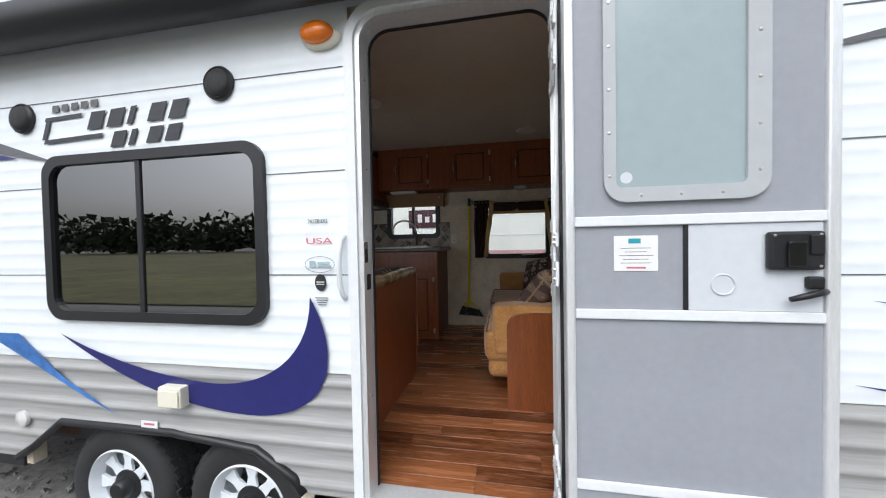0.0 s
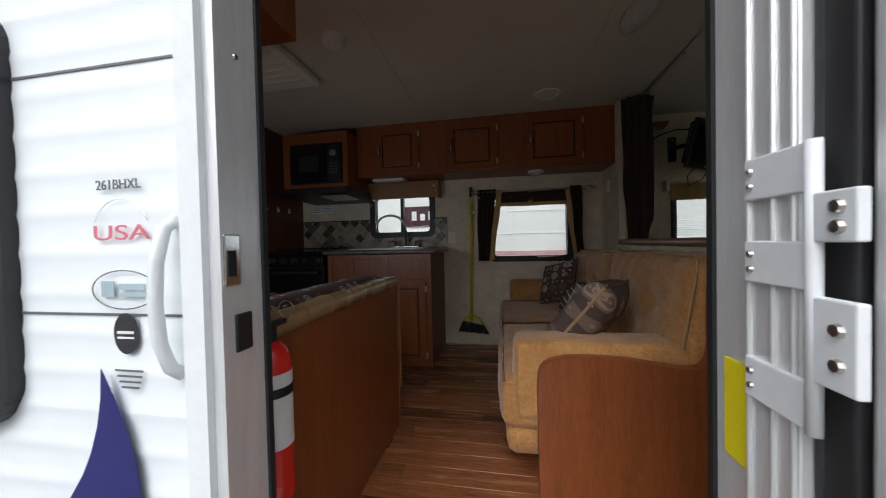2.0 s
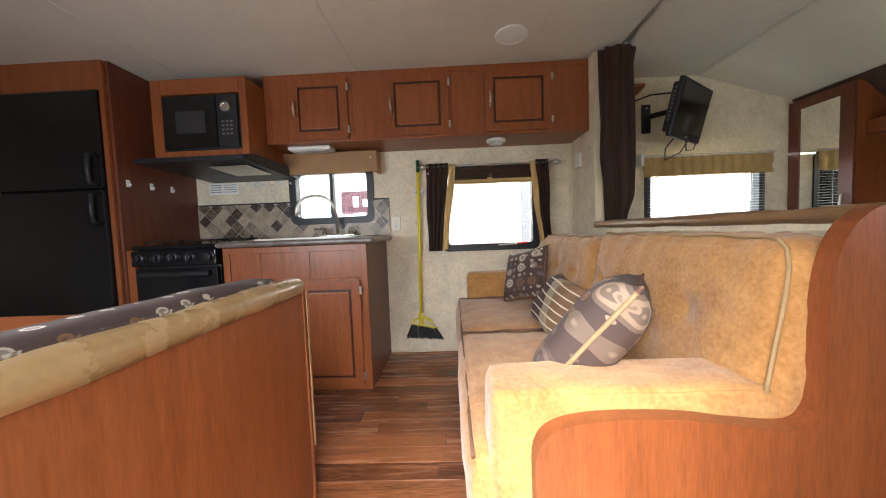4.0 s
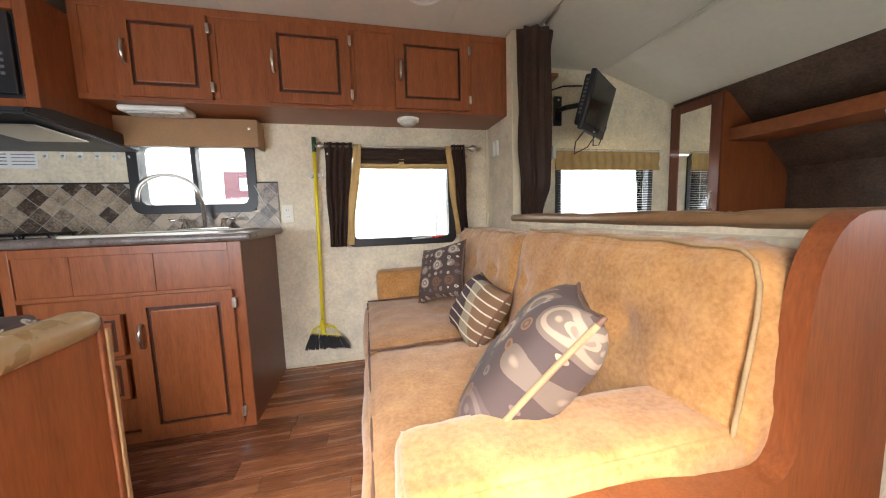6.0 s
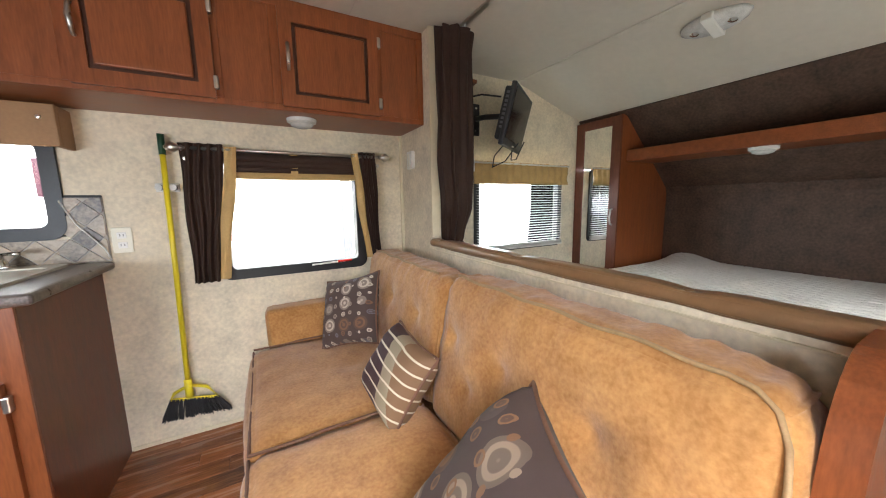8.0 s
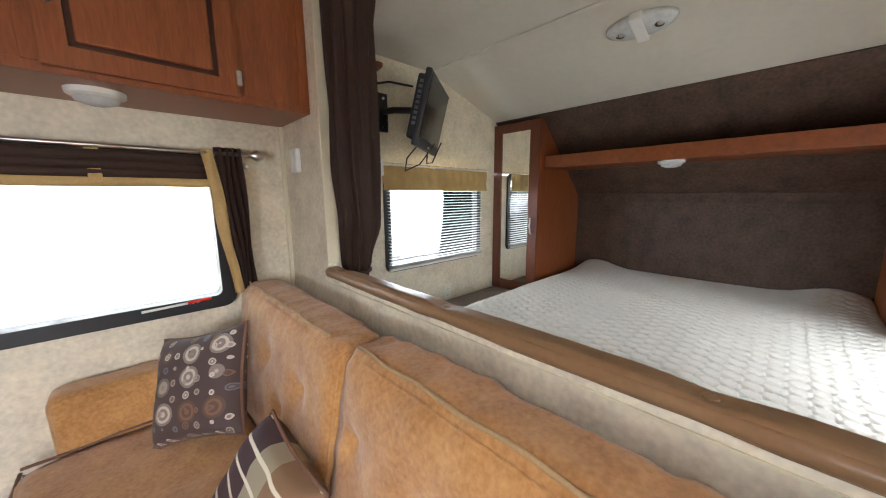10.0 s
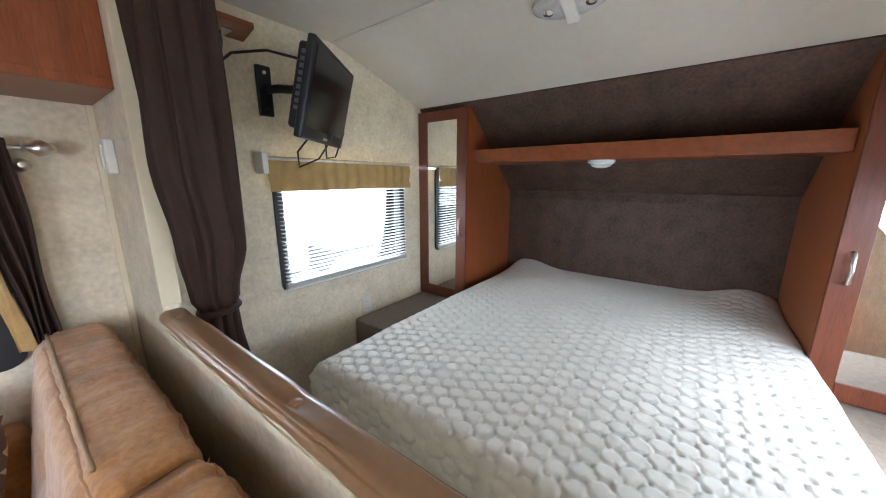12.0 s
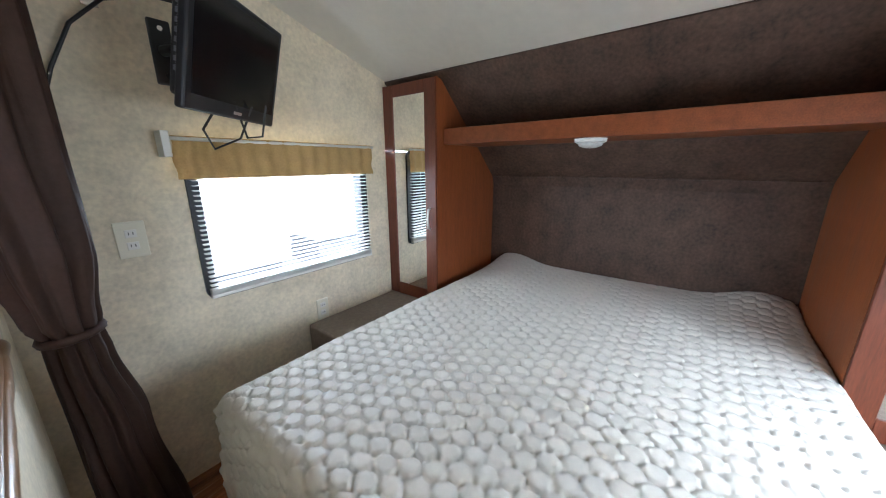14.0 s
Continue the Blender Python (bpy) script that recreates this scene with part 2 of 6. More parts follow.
M_FLORAL = spotted("brown_circle_print_cloth", (0.075, 0.048, 0.042), ((0.36, 0.29, 0.23), (0.20, 0.105, 0.055), (0.55, 0.47, 0.38), (0.16, 0.15, 0.17)), 11)
M_FLORAL_SEAT = spotted("brown_circle_print_bench_cloth", (0.075, 0.048, 0.042), ((0.50, 0.44, 0.36), (0.24, 0.125, 0.06), (0.60, 0.54, 0.46), (0.20, 0.18, 0.18)), 8, 1.0)
M_FLORAL_BIG = spotted("brown_large_circle_print_cloth", (0.075, 0.048, 0.042), ((0.24, 0.12, 0.055), (0.17, 0.12, 0.10), (0.36, 0.27, 0.19), (0.30, 0.15, 0.07)), 8.0)


def striped(name):
    m = bpy.data.materials.new(name)
    m.use_nodes = True
    N, L = m.node_tree.nodes, m.node_tree.links
    p = N["Principled BSDF"]
    p.inputs["Roughness"].default_value = 0.7
    tc = N.new("ShaderNodeTexCoord")
    w = N.new("ShaderNodeTexWave")
    w.inputs["Scale"].default_value, w.inputs["Distortion"].default_value, w.inputs["Detail"].default_value = 8, 1.2, 0
    w.bands_direction = "Z"
    L.new(tc.outputs["Object"], w.inputs["Vector"])
    line = N.new("ShaderNodeMath")
    line.operation = "GREATER_THAN"
    line.inputs[1].default_value = 0.93
    L.new(w.outputs["Fac"], line.inputs[0])
    sep = N.new("ShaderNodeSeparateXYZ")
    L.new(tc.outputs["Object"], sep.inputs[0])
    wob = N.new("ShaderNodeMath")
    wob.operation = "MULTIPLY_ADD"
    wob.inputs[1].default_value = 0.45
    L.new(sep.outputs[2], wob.inputs[0])
    L.new(sep.outputs[0], wob.inputs[2])
    ramp = N.new("ShaderNodeValToRGB")
    ramp.color_ramp.interpolation = "CONSTANT"
    e = ramp.color_ramp.elements
    e[0].color, e[1].color, e[1].position = (0.05, 0.022, 0.025, 1), (0.30, 0.255, 0.17, 1), 0.47
    el = e.new(0.62)
    el.color = (0.21, 0.12, 0.06, 1)
    mr = N.new("ShaderNodeMapRange")
    mr.inputs["From Min"].default_value, mr.inputs["From Max"].default_value = -0.2, 0.25
    L.new(wob.outputs[0], mr.inputs["Value"])
    L.new(mr.outputs[0], ramp.inputs[0])
    mx = N.new("ShaderNodeMix")
    mx.data_type = "RGBA"
    mx.inputs[7].default_value = (0.66, 0.60, 0.47, 1)
    L.new(line.outputs[0], mx.inputs[0])
    L.new(ramp.outputs[0], mx.inputs[6])
    L.new(mx.outputs[2], p.inputs["Base Color"])
    return m


M_STRIPE = striped("striped_brown_cloth")

# ---- building helpers ----
BASE = {}


def empty(name, at, label, category, group="", kind=""):
    ob = new(name)
    ob.empty_display_size = 0.05
    ob.location = at
    BASE[name] = None
    BASE[ob.name] = Vector(at)
    return tagged(ob, label, category, group, kind)


def base_of(ob):
    v = Vector((0, 0, 0))
    while ob is not None:
        v = v + ob.location
        ob = ob.parent
    return v


def raw(name, verts, faces, m, parent=None, label="", smooth=False, local=False):
    """A mesh in world places, set under its parent."""
    me = bpy.data.meshes.new(name)
    off = base_of(parent) if parent is not None and not local else Vector((0, 0, 0))
    me.from_pydata([(v[0] - off.x, v[1] - off.y, v[2] - off.z) for v in verts], [], faces)
    me.materials.append(m)
    if smooth:
        me.shade_smooth()
    me.update()
    ob = new(name, me)
    if parent is not None:
        ob.parent = parent
    if label:
        ob["label"] = label
    return ob


def part(name, bm, m, parent=None, label="", smooth=False, local=False):
    me = bpy.data.meshes.new(name)
    if parent is not None and not local:
        bmesh.ops.translate(bm, verts=bm.verts, vec=-base_of(parent))
    bmesh.ops.recalc_face_normals(bm, faces=bm.faces)
    bm.to_mesh(me)
    bm.free()
    me.materials.append(m)
    if smooth:
        me.shade_smooth()
    ob = new(name, me)
    if parent is not None:
        ob.parent = parent
    if label:
        ob["label"] = label
    return ob


def boxes(specs, bev=0.003, seg=2):
    """One bmesh of several bevelled boxes (x0, x1, y0, y1, z0, z1)."""
    bm = bmesh.new()
    for x0, x1, y0, y1, z0, z1 in specs:
        r = bmesh.ops.create_cube(bm, size=1.0)
        for v in r["verts"]:
            v.co = Vector(((x0 + x1) / 2 + v.co.x * (x1 - x0), (y0 + y1) / 2 + v.co.y * (y1 - y0), (z0 + z1) / 2 + v.co.z * (z1 - z0)))
    b = min(bev, 0.45 * min(min(s[1] - s[0], s[3] - s[2], s[5] - s[4]) for s in specs))
    if b > 0.0002:
        bmesh.ops.bevel(bm, geom=bm.edges[:], offset=b, segments=seg, profile=0.5, affect="EDGES")
    return bm


def box(name, s, m, parent=None, label="", bev=0.003, seg=2, local=False):
    return part(name, boxes([s], bev, seg), m, parent, label, local=local)


def tube_bm(points, r, sides=8, closed=False, bm=None):
    bm = bm or bmesh.new()
    pts = [Vector(p) for p in points]
    n = len(pts)
    rings = []
    up = None
    for i, p in enumerate(pts):
        a = pts[(i - 1) % n] if closed or i else p
        b = pts[(i + 1) % n] if closed or i < n - 1 else p
        d = (b - a).normalized()
        if up is None:
            up = d.orthogonal().normalized()
        up = (up - d * up.dot(d)).normalized()
        side = d.cross(up)
        rr = r[i] if isinstance(r, (list, tuple)) else r
        rings.append([bm.verts.new(p + rr * (math.cos(2 * math.pi * k / sides) * up + math.sin(2 * math.pi * k / sides) * side)) for k in range(sides)])
    for i in range(n if closed else n - 1):
        A, B = rings[i], rings[(i + 1) % n]
        for k in range(sides):
            bm.faces.new((A[k], A[(k + 1) % sides], B[(k + 1) % sides], B[k]))
    if not closed:
        bm.faces.new(rings[0][::-1])
        bm.faces.new(rings[-1])
    return bm


def tube(name, points, r, m, parent=None, label="", sides=8, closed=False, local=False):
    return part(name, tube_bm(points, r, sides, closed), m, parent, label, smooth=True, local=local)


def lathe_bm(profile, m4, seg=28, caps=True):
    """Turned body: profile of (radius, height) about z, moved by m4."""
    bm = bmesh.new()
    rings = []
    for r, h in profile:
        rings.append([bm.verts.new(m4 @ Vector((max(r, 1e-5) * math.cos(2 * math.pi * k / seg), max(r, 1e-5) * math.sin(2 * math.pi * k / seg), h))) for k in range(seg)])
    for A, B in zip(rings, rings[1:]):
        for k in range(seg):
            bm.faces.new((A[k], A[(k + 1) % seg], B[(k + 1) % seg], B[k]))
    if caps:
        bm.faces.new(rings[0][::-1])
        bm.faces.new(rings[-1])
    return bm


def lathe(name, profile, m4, m, parent=None, label="", seg=28, local=False, caps=True):
    ob = part(name, lathe_bm(profile, m4, seg, caps), m, parent, label, smooth=True, local=local)
    ob.data.set_sharp_from_angle(angle=radians(40))
    return ob


def rrect(x0, x1, z0, z1, r, n=6):
    """Outline of a rounded rectangle, counter-clockwise."""
    out = []
    for cx, cz, a in ((x1 - r, z1 - r, 0), (x0 + r, z1 - r, 90), (x0 + r, z0 + r, 180), (x1 - r, z0 + r, 270)):
        for k in range(n + 1):
            t = radians(a + 90 * k / n)
            out.append((cx + r * math.cos(t), cz + r * math.sin(t)))
    return out


def ring_bm(outer, inner, y0, y1):
    """A flat frame between two outlines of equal length, upright in x and z, from y0 to y1."""
    bm = bmesh.new()
    n = len(outer)
    R = [[bm.verts.new((p[0], y, p[1])) for p in o] for o, y in ((outer, y0), (inner, y0), (inner, y1), (outer, y1))]
    for a in range(4):
        A, B = R[a], R[(a + 1) % 4]
        for k in range(n):
            bm.faces.new((A[k], A[(k + 1) % n], B[(k + 1) % n], B[k]))
    return bm


def prism_bm(outline, y0, y1, bm=None):
    """An upright plate with that outline in x and z."""
    bm = bm or bmesh.new()
    A = [bm.verts.new((p[0], y0, p[1])) for p in outline]
    B = [bm.verts.new((p[0], y1, p[1])) for p in outline]
    n = len(A)
    bm.faces.new(A[::-1])
    bm.faces.new(B)
    for k in range(n):
        bm.faces.new((A[k], A[(k + 1) % n], B[(k + 1) % n], B[k]))
    return bm


def soft(name, lo, hi, r, m, parent=None, label="", n=22, puff=0.02, tufts=(), wrinkle=0.004, seed=0, gather=0.0, local=False):
    """A stuffed block: rounded box that swells, with button tufts (x, y, z, depth, reach)."""
    lo, hi = Vector(lo), Vector(hi)
    c, h = (lo + hi) / 2, (hi - lo) / 2
    key, verts, faces = {}, [], []
    r = min(r, min(h) * 0.98)

    def vid(u):
        k = tuple(round(q, 5) for q in u)
        if k not in key:
            key[k] = len(verts)
            p = Vector((u[0] * h.x, u[1] * h.y, u[2] * h.z))
            core = Vector([max(-h[i] + r, min(h[i] - r, p[i])) for i in range(3)])
            d = p - core
            q = core + d.normalized() * r if d.length > 1e-6 else p
            nrm = d.normalized() if d.length > 1e-6 else Vector((0, 0, 1))
            w = 1.0
            for i in range(3):
                if abs(u[i]) < 0.999:
                    w *= 1 - u[i] ** 4
            q = q + nrm * puff * w
            g = q + c
            q = q + nrm * wrinkle * noise.noise(g * 9 + Vector((seed, 0, 0))) + nrm * wrinkle * 0.5 * noise.noise(g * 26)
            q = q + nrm * gather * math.exp(-((hi.z - g.z) / 0.06) ** 2) * noise.noise(Vector((g.y * 34, g.z * 5, g.x * 5)))
            for tx, ty, tz, dep, reach in tufts:
                dd = (g - Vector((tx, ty, tz))).length
                q = q - nrm * dep * math.exp(-(dd / reach) ** 1.3)
            verts.append(q + c)
        return key[k]

    grid = [math.sin(math.pi / 2 * (-1 + 2 * i / n)) * 0.35 + (-1 + 2 * i / n) * 0.65 for i in range(n + 1)]
    for ax in range(3):
        b, d = (ax + 1) % 3, (ax + 2) % 3
        for s in (-1, 1):
            for i in range(n):
                for j in range(n):
                    quad = []
                    for di, dj in ((0, 0), (1, 0), (1, 1), (0, 1)):
                        u = [0, 0, 0]
                        u[ax], u[b], u[d] = s, grid[i + di], grid[j + dj]
                        quad.append(vid(u))
                    faces.append(quad if s > 0 else quad[::-1])
    return raw(name, verts, faces, m, parent, label, smooth=True, local=local)


def lettering(name, text, size, m4, m, parent, label=""):
    cu = bpy.data.curves.new(name, "FONT")
    cu.body, cu.size, cu.extrude, cu.align_x, cu.align_y = text, size, 0.0006, "CENTER", "CENTER"
    tmp = new(name, cu)
    me = bpy.data.meshes.new_from_object(tmp)
    bpy.data.objects.remove(tmp)
    me.transform(Matrix.Translation(-base_of(parent)) @ m4 if parent is not None else m4)
    me.materials.clear()
    me.materials.append(m)
    ob = new(name, me)
    ob.parent = parent
    if label:
        ob["label"] = label
    return ob


Q = math.pi / 2
# ---- the large structure ----
XW, XE, YO, YI, YF, ZC = -4.0, 3.3, 1.03, 1.10, 3.725, 2.03
DOOR = (-0.52, 0.20, 0.0, 1.84)


def wall_with_holes(name, x0, x1, y0, y1, z0, z1, holes, m, label):
    """Upright slab along x with openings (x0, x1, z0, z1) right through it."""
    xs = sorted({x0, x1, *[h[0] for h in holes], *[h[1] for h in holes]})
    zs = sorted({z0, z1, *[h[2] for h in holes], *[h[3] for h in holes]})
    bm = bmesh.new()
    key = {}

    def v(x, y, z):
        k = (round(x, 5), round(y, 5), round(z, 5))
        if k not in key:
            key[k] = bm.verts.new(k)
        return key[k]

    def solid(i, j):
        if not (0 <= i < len(xs) - 1 and 0 <= j < len(zs) - 1):
            return False
        cx, cz = (xs[i] + xs[i + 1]) / 2, (zs[j] + zs[j + 1]) / 2
        return not any(h[0] < cx < h[1] and h[2] < cz < h[3] for h in holes)

    for i in range(len(xs) - 1):
        for j in range(len(zs) - 1):
            if not solid(i, j):
                continue
            a, b, c, d = xs[i], xs[i + 1], zs[j], zs[j + 1]
            bm.faces.new((v(a, y0, c), v(b, y0, c), v(b, y0, d), v(a, y0, d)))
            bm.faces.new((v(a, y1, c), v(a, y1, d), v(b, y1, d), v(b, y1, c)))
            for ok, q in ((solid(i - 1, j), (a, a, c, d)), (solid(i + 1, j), (b, b, c, d)), (solid(i, j - 1), (a, b, c, c)), (solid(i, j + 1), (a, b, d, d))):
                if not ok:
                    p, s, e, f = q
                    pts = [(p, y0, e), (s, y0, f), (s, y1, f), (p, y1, e)]
                    bm.faces.new([v(*k) for k in pts])
    ob = part(name, bm, m)
    return tagged(ob, label, "wall", kind="structure")


W1 = (-1.375, -0.74, 1.05, 1.47)
W2 = (-0.20, 0.525, 0.80, 1.42)
W3 = (1.345, 2.2, 0.80, 1.42)
wall_n = wall_with_holes("wall_north", XW, XE, YF, YF + 0.05, -0.05, ZC + 0.1, [W1, W2, W3], M_PAPER, "beige mottled wallboard wall with three windows")
wall_s = wall_with_holes("wall_south", XW, XE, YO + 0.02, YI, -0.05, ZC + 0.1, [DINETTE_WIN, DOOR, BED_NEAR_WIN, (-2.26, -0.82, -0.05, 0.2)], M_PAPER, "beige mottled wallboard wall with the entry door")
tagged(box("wall_west", (XW - 0.05, XW, YO + 0.02, YF + 0.05, -0.05, ZC + 0.1), M_PAPER), "plain beige end wall", "wall", kind="structure")
tagged(box("wall_east", (XE, XE + 0.05, YO + 0.02, YF + 0.05, -0.05, ZC + 0.1), M_PAPER), "plain beige front wall", "wall", kind="structure")
floor = tagged(part("floor", boxes([(-0.76, XE, YO + 0.02, YF, -0.10, -0.006), (XW, -0.7605, 1.345, YF, -0.10, -0.006)], 0), M_SUB), "dark floor under wood-look planks", "floor", kind="structure")
XC = 1.72
bm = bmesh.new()
prof = [(XW, ZC), (XC, ZC), (2.415, 1.818), (2.415, 1.865), (XC, ZC + 0.06), (XW, ZC + 0.06)]
A = [bm.verts.new((x, YO, z)) for x, z in prof]
B = [bm.verts.new((x, YF + 0.05, z)) for x, z in prof]
bm.faces.new(A)
bm.faces.new(B[::-1])
for k in range(6):
    bm.faces.new((A[k], A[(k + 1) % 6], B[(k + 1) % 6], B[k]))
tagged(part("ceiling", bm, M_CEIL), "off-white ceiling that slopes down over the bed", "ceiling", kind="structure")
tagged(box("roof", (XW - 0.05, XE + 0.05, YO - 0.01, YF + 0.06, ZC + 0.1, ZC + 0.14), M_WHITE_METAL), "white flat trailer roof", "roof", kind="structure")
for cx in (-1.9, -0.75, 0.42):
    tagged(box("trim", (cx, cx + 0.028, YI, YF, ZC - 0.004, ZC + 0.002), M_CEIL, bev=0.001), "thin off-white ceiling seam strip", "trim", kind="structure")
tagged(box("trim", (XC - 0.015, XC + 0.015, YI, YF, ZC - 0.006, ZC + 0.001), M_CEIL, bev=0.002), "thin strip along the ceiling bend", "trim", kind="structure")
tagged(box("trim", (0.772, 0.79, YF - 0.016, YF, 0.0, 1.575), M_TRIM, bev=0.003), "cream corner trim", "trim", kind="structure")
tagged(box("baseboard", (-0.645, 0.79, YF - 0.006, YF, 0.0, 0.02), M_TRIM, bev=0.002), "thin cream baseboard", "baseboard", kind="structure")
# partition: full-height stub and half wall with padded cap
tagged(box("partition", (0.79, 0.83, 3.32, YF, 0, ZC), M_PAPER, bev=0.001), "beige full-height partition end", "wall", kind="structure")
tagged(box("trim", (0.786, 0.834, 3.306, 3.3195, 0.99, ZC), M_TRIM, bev=0.003), "cream trim on the partition edge", "trim", kind="structure")
half = tagged(box("half_wall", (0.79, 0.84, 1.81, 3.32, 0, 0.945), M_PAPER, bev=0.001), "beige half wall behind the sofa", "wall", kind="structure")
box("trim_line", (0.785, 0.7895, 1.845, 3.32, 0.912, 0.918), M_TRIM, half, bev=0.001)
cap = empty("padded_rail", (0.815, 2.5, 0.945), "tan padded vinyl rail with buttons along the half wall", "rail")
soft("pad", (0.776, 1.80, 0.932), (0.846, 3.335, 0.975), 0.03, M_VINYL, cap, n=60, puff=0.002, wrinkle=0.002,
     tufts=[(0.811, y, 0.975, 0.012, 0.035) for y in (2.10, 2.65, 3.25)])
for y in (2.10, 2.65, 3.25):
    lathe("button", [(0.0, 0.0), (0.012, 0.0), (0.011, 0.005), (0.0, 0.008)], pose(0.811, y, 0.965), M_VINYL, cap, seg=14)

# ---- outside: ground, woods, lot ----
GZ = -0.45
N = 60
gv = []
for i in range(N + 1):
    for j in range(N + 1):
        u, v = -1 + 2 * i / N, -1 + 2 * j / N
        x, y = 250 * u ** 3 + 4 * u, 250 * v ** 3 + 4 * v + 1
        gv.append((x, y, GZ + 0.012 * noise.noise(Vector((x * 2, y * 2, 0)))))
gf = [(i * (N + 1) + j, (i + 1) * (N + 1) + j, (i + 1) * (N + 1) + j + 1, i * (N + 1) + j + 1) for i in range(N) for j in range(N)]
tagged(raw("ground", gv, gf, M_GRAVEL, smooth=True), "grey gravel lot", "ground", kind="structure")
tagged(raw("grass_field", [(-120, -60, GZ + 0.03), (120, -60, GZ + 0.03), (120, -4.5, GZ + 0.03), (-120, -4.5, GZ + 0.03)], [(0, 1, 2, 3)], M_GRASS), "rough brown-green grass field", "grass", kind="structure")


def gravel():
    verts, faces = [], []
    rnd = random.Random(4)
    for k in range(2600):
        x, y = rnd.uniform(-3.2, 0.6), rnd.uniform(-1.2, 1.9)
        s = rnd.uniform(0.008, 0.022)
        b = len(verts)
        q = Euler((rnd.uniform(0, 6), rnd.uniform(0, 6), rnd.uniform(0, 6))).to_matrix()
        for p in ((1, 0, 0), (-1, 0, 0), (0, 1, 0), (0, -1, 0), (0, 0, 0.7), (0, 0, -0.7)):
            w = q @ Vector(p) * s * rnd.uniform(0.7, 1.2)
            verts.append((x + w.x, y + w.y, GZ + 0.012 + w.z))
        for f in ((0, 2, 4), (2, 1, 4), (1, 3, 4), (3, 0, 4), (2, 0, 5), (1, 2, 5), (3, 1, 5), (0, 3, 5)):
            faces.append([b + i for i in f])
    tagged(raw("gravel", verts, faces, M_GRAVEL), "loose grey gravel stones", "gravel", kind="stuff")


gravel()


def far_woods():
    verts, faces = [], []
    rnd = random.Random(7)
    for k in range(520):
        x = rnd.uniform(-110, 110)
        y = -62 + rnd.uniform(-7, 7)
        h = rnd.uniform(5.0, 9.0)
        for q in range(16):
            b = len(verts)
            cx, cy, cz = x + rnd.gauss(0, 1.3), y + rnd.gauss(0, 1.3), GZ + h * rnd.uniform(0.1, 1)
            s = rnd.uniform(0.5, 1.2)
            for p in range(4):
                verts.append((cx + rnd.uniform(-s, s), cy + rnd.uniform(-s, s), cz + rnd.uniform(-s, s)))
            faces += [(b, b + 1, b + 2), (b, b + 2, b + 3), (b, b + 1, b + 3)]
    tagged(raw("far_woods", verts, faces, M_LEAF), "dark distant line of woods", "trees", kind="stuff")


far_woods()


def bare_tree(at, height, seed):
    rnd = random.Random(seed)
    t = empty("bare_tree", at, "grey leafless tree beyond the field", "tree")
    trunk = bmesh.new()
    limbs = bmesh.new()
    o = Vector(at)

    def grow(bm, p, d, length, r, depth):
        e = p + d * length
        tube_bm([p, (p + e) / 2 + Vector((rnd.gauss(0, 0.02), rnd.gauss(0, 0.02), 0)) * length, e], [r, r * 0.8, r * 0.6], 5, bm=bm)
        if depth:
            for k in range(3 if depth > 1 else 4):
                nd = (d + Vector((rnd.gauss(0, 0.55), rnd.gauss(0, 0.55), rnd.uniform(-0.1, 0.35)))).normalized()
                grow(limbs, p + d * length * rnd.uniform(0.55, 1), nd, length * rnd.uniform(0.55, 0.8), r * 0.55, depth - 1)

    grow(trunk, o, Vector((0, 0, 1)), height * 0.32, height * 0.025, 5)
    part("trunk", trunk, M_BARK, t)
    part("limbs", limbs, M_BARK, t)


bare_tree((-13.5, -30, GZ), 9.0, 3)
for x, y in ((-12.0, -38.0), (-4.2, -8.5), (9, -34)):
    p = empty("utility_pole", (x, y, GZ), "weathered wooden utility pole", "pole", "utility poles")
    tube("post", [(x, y, GZ), (x, y, GZ + 4), (x, y, GZ + 8)], [0.14, 0.12, 0.09], M_BARK, p, sides=10)
    box("crossarm", (x - 0.9, x + 0.9, y - 0.06, y + 0.06, GZ + 7.2, GZ + 7.35), M_BARK, p)

# ---- outside: the trailer's skin ----
SEAMS = (0.49, 0.876, 1.276, 1.664)


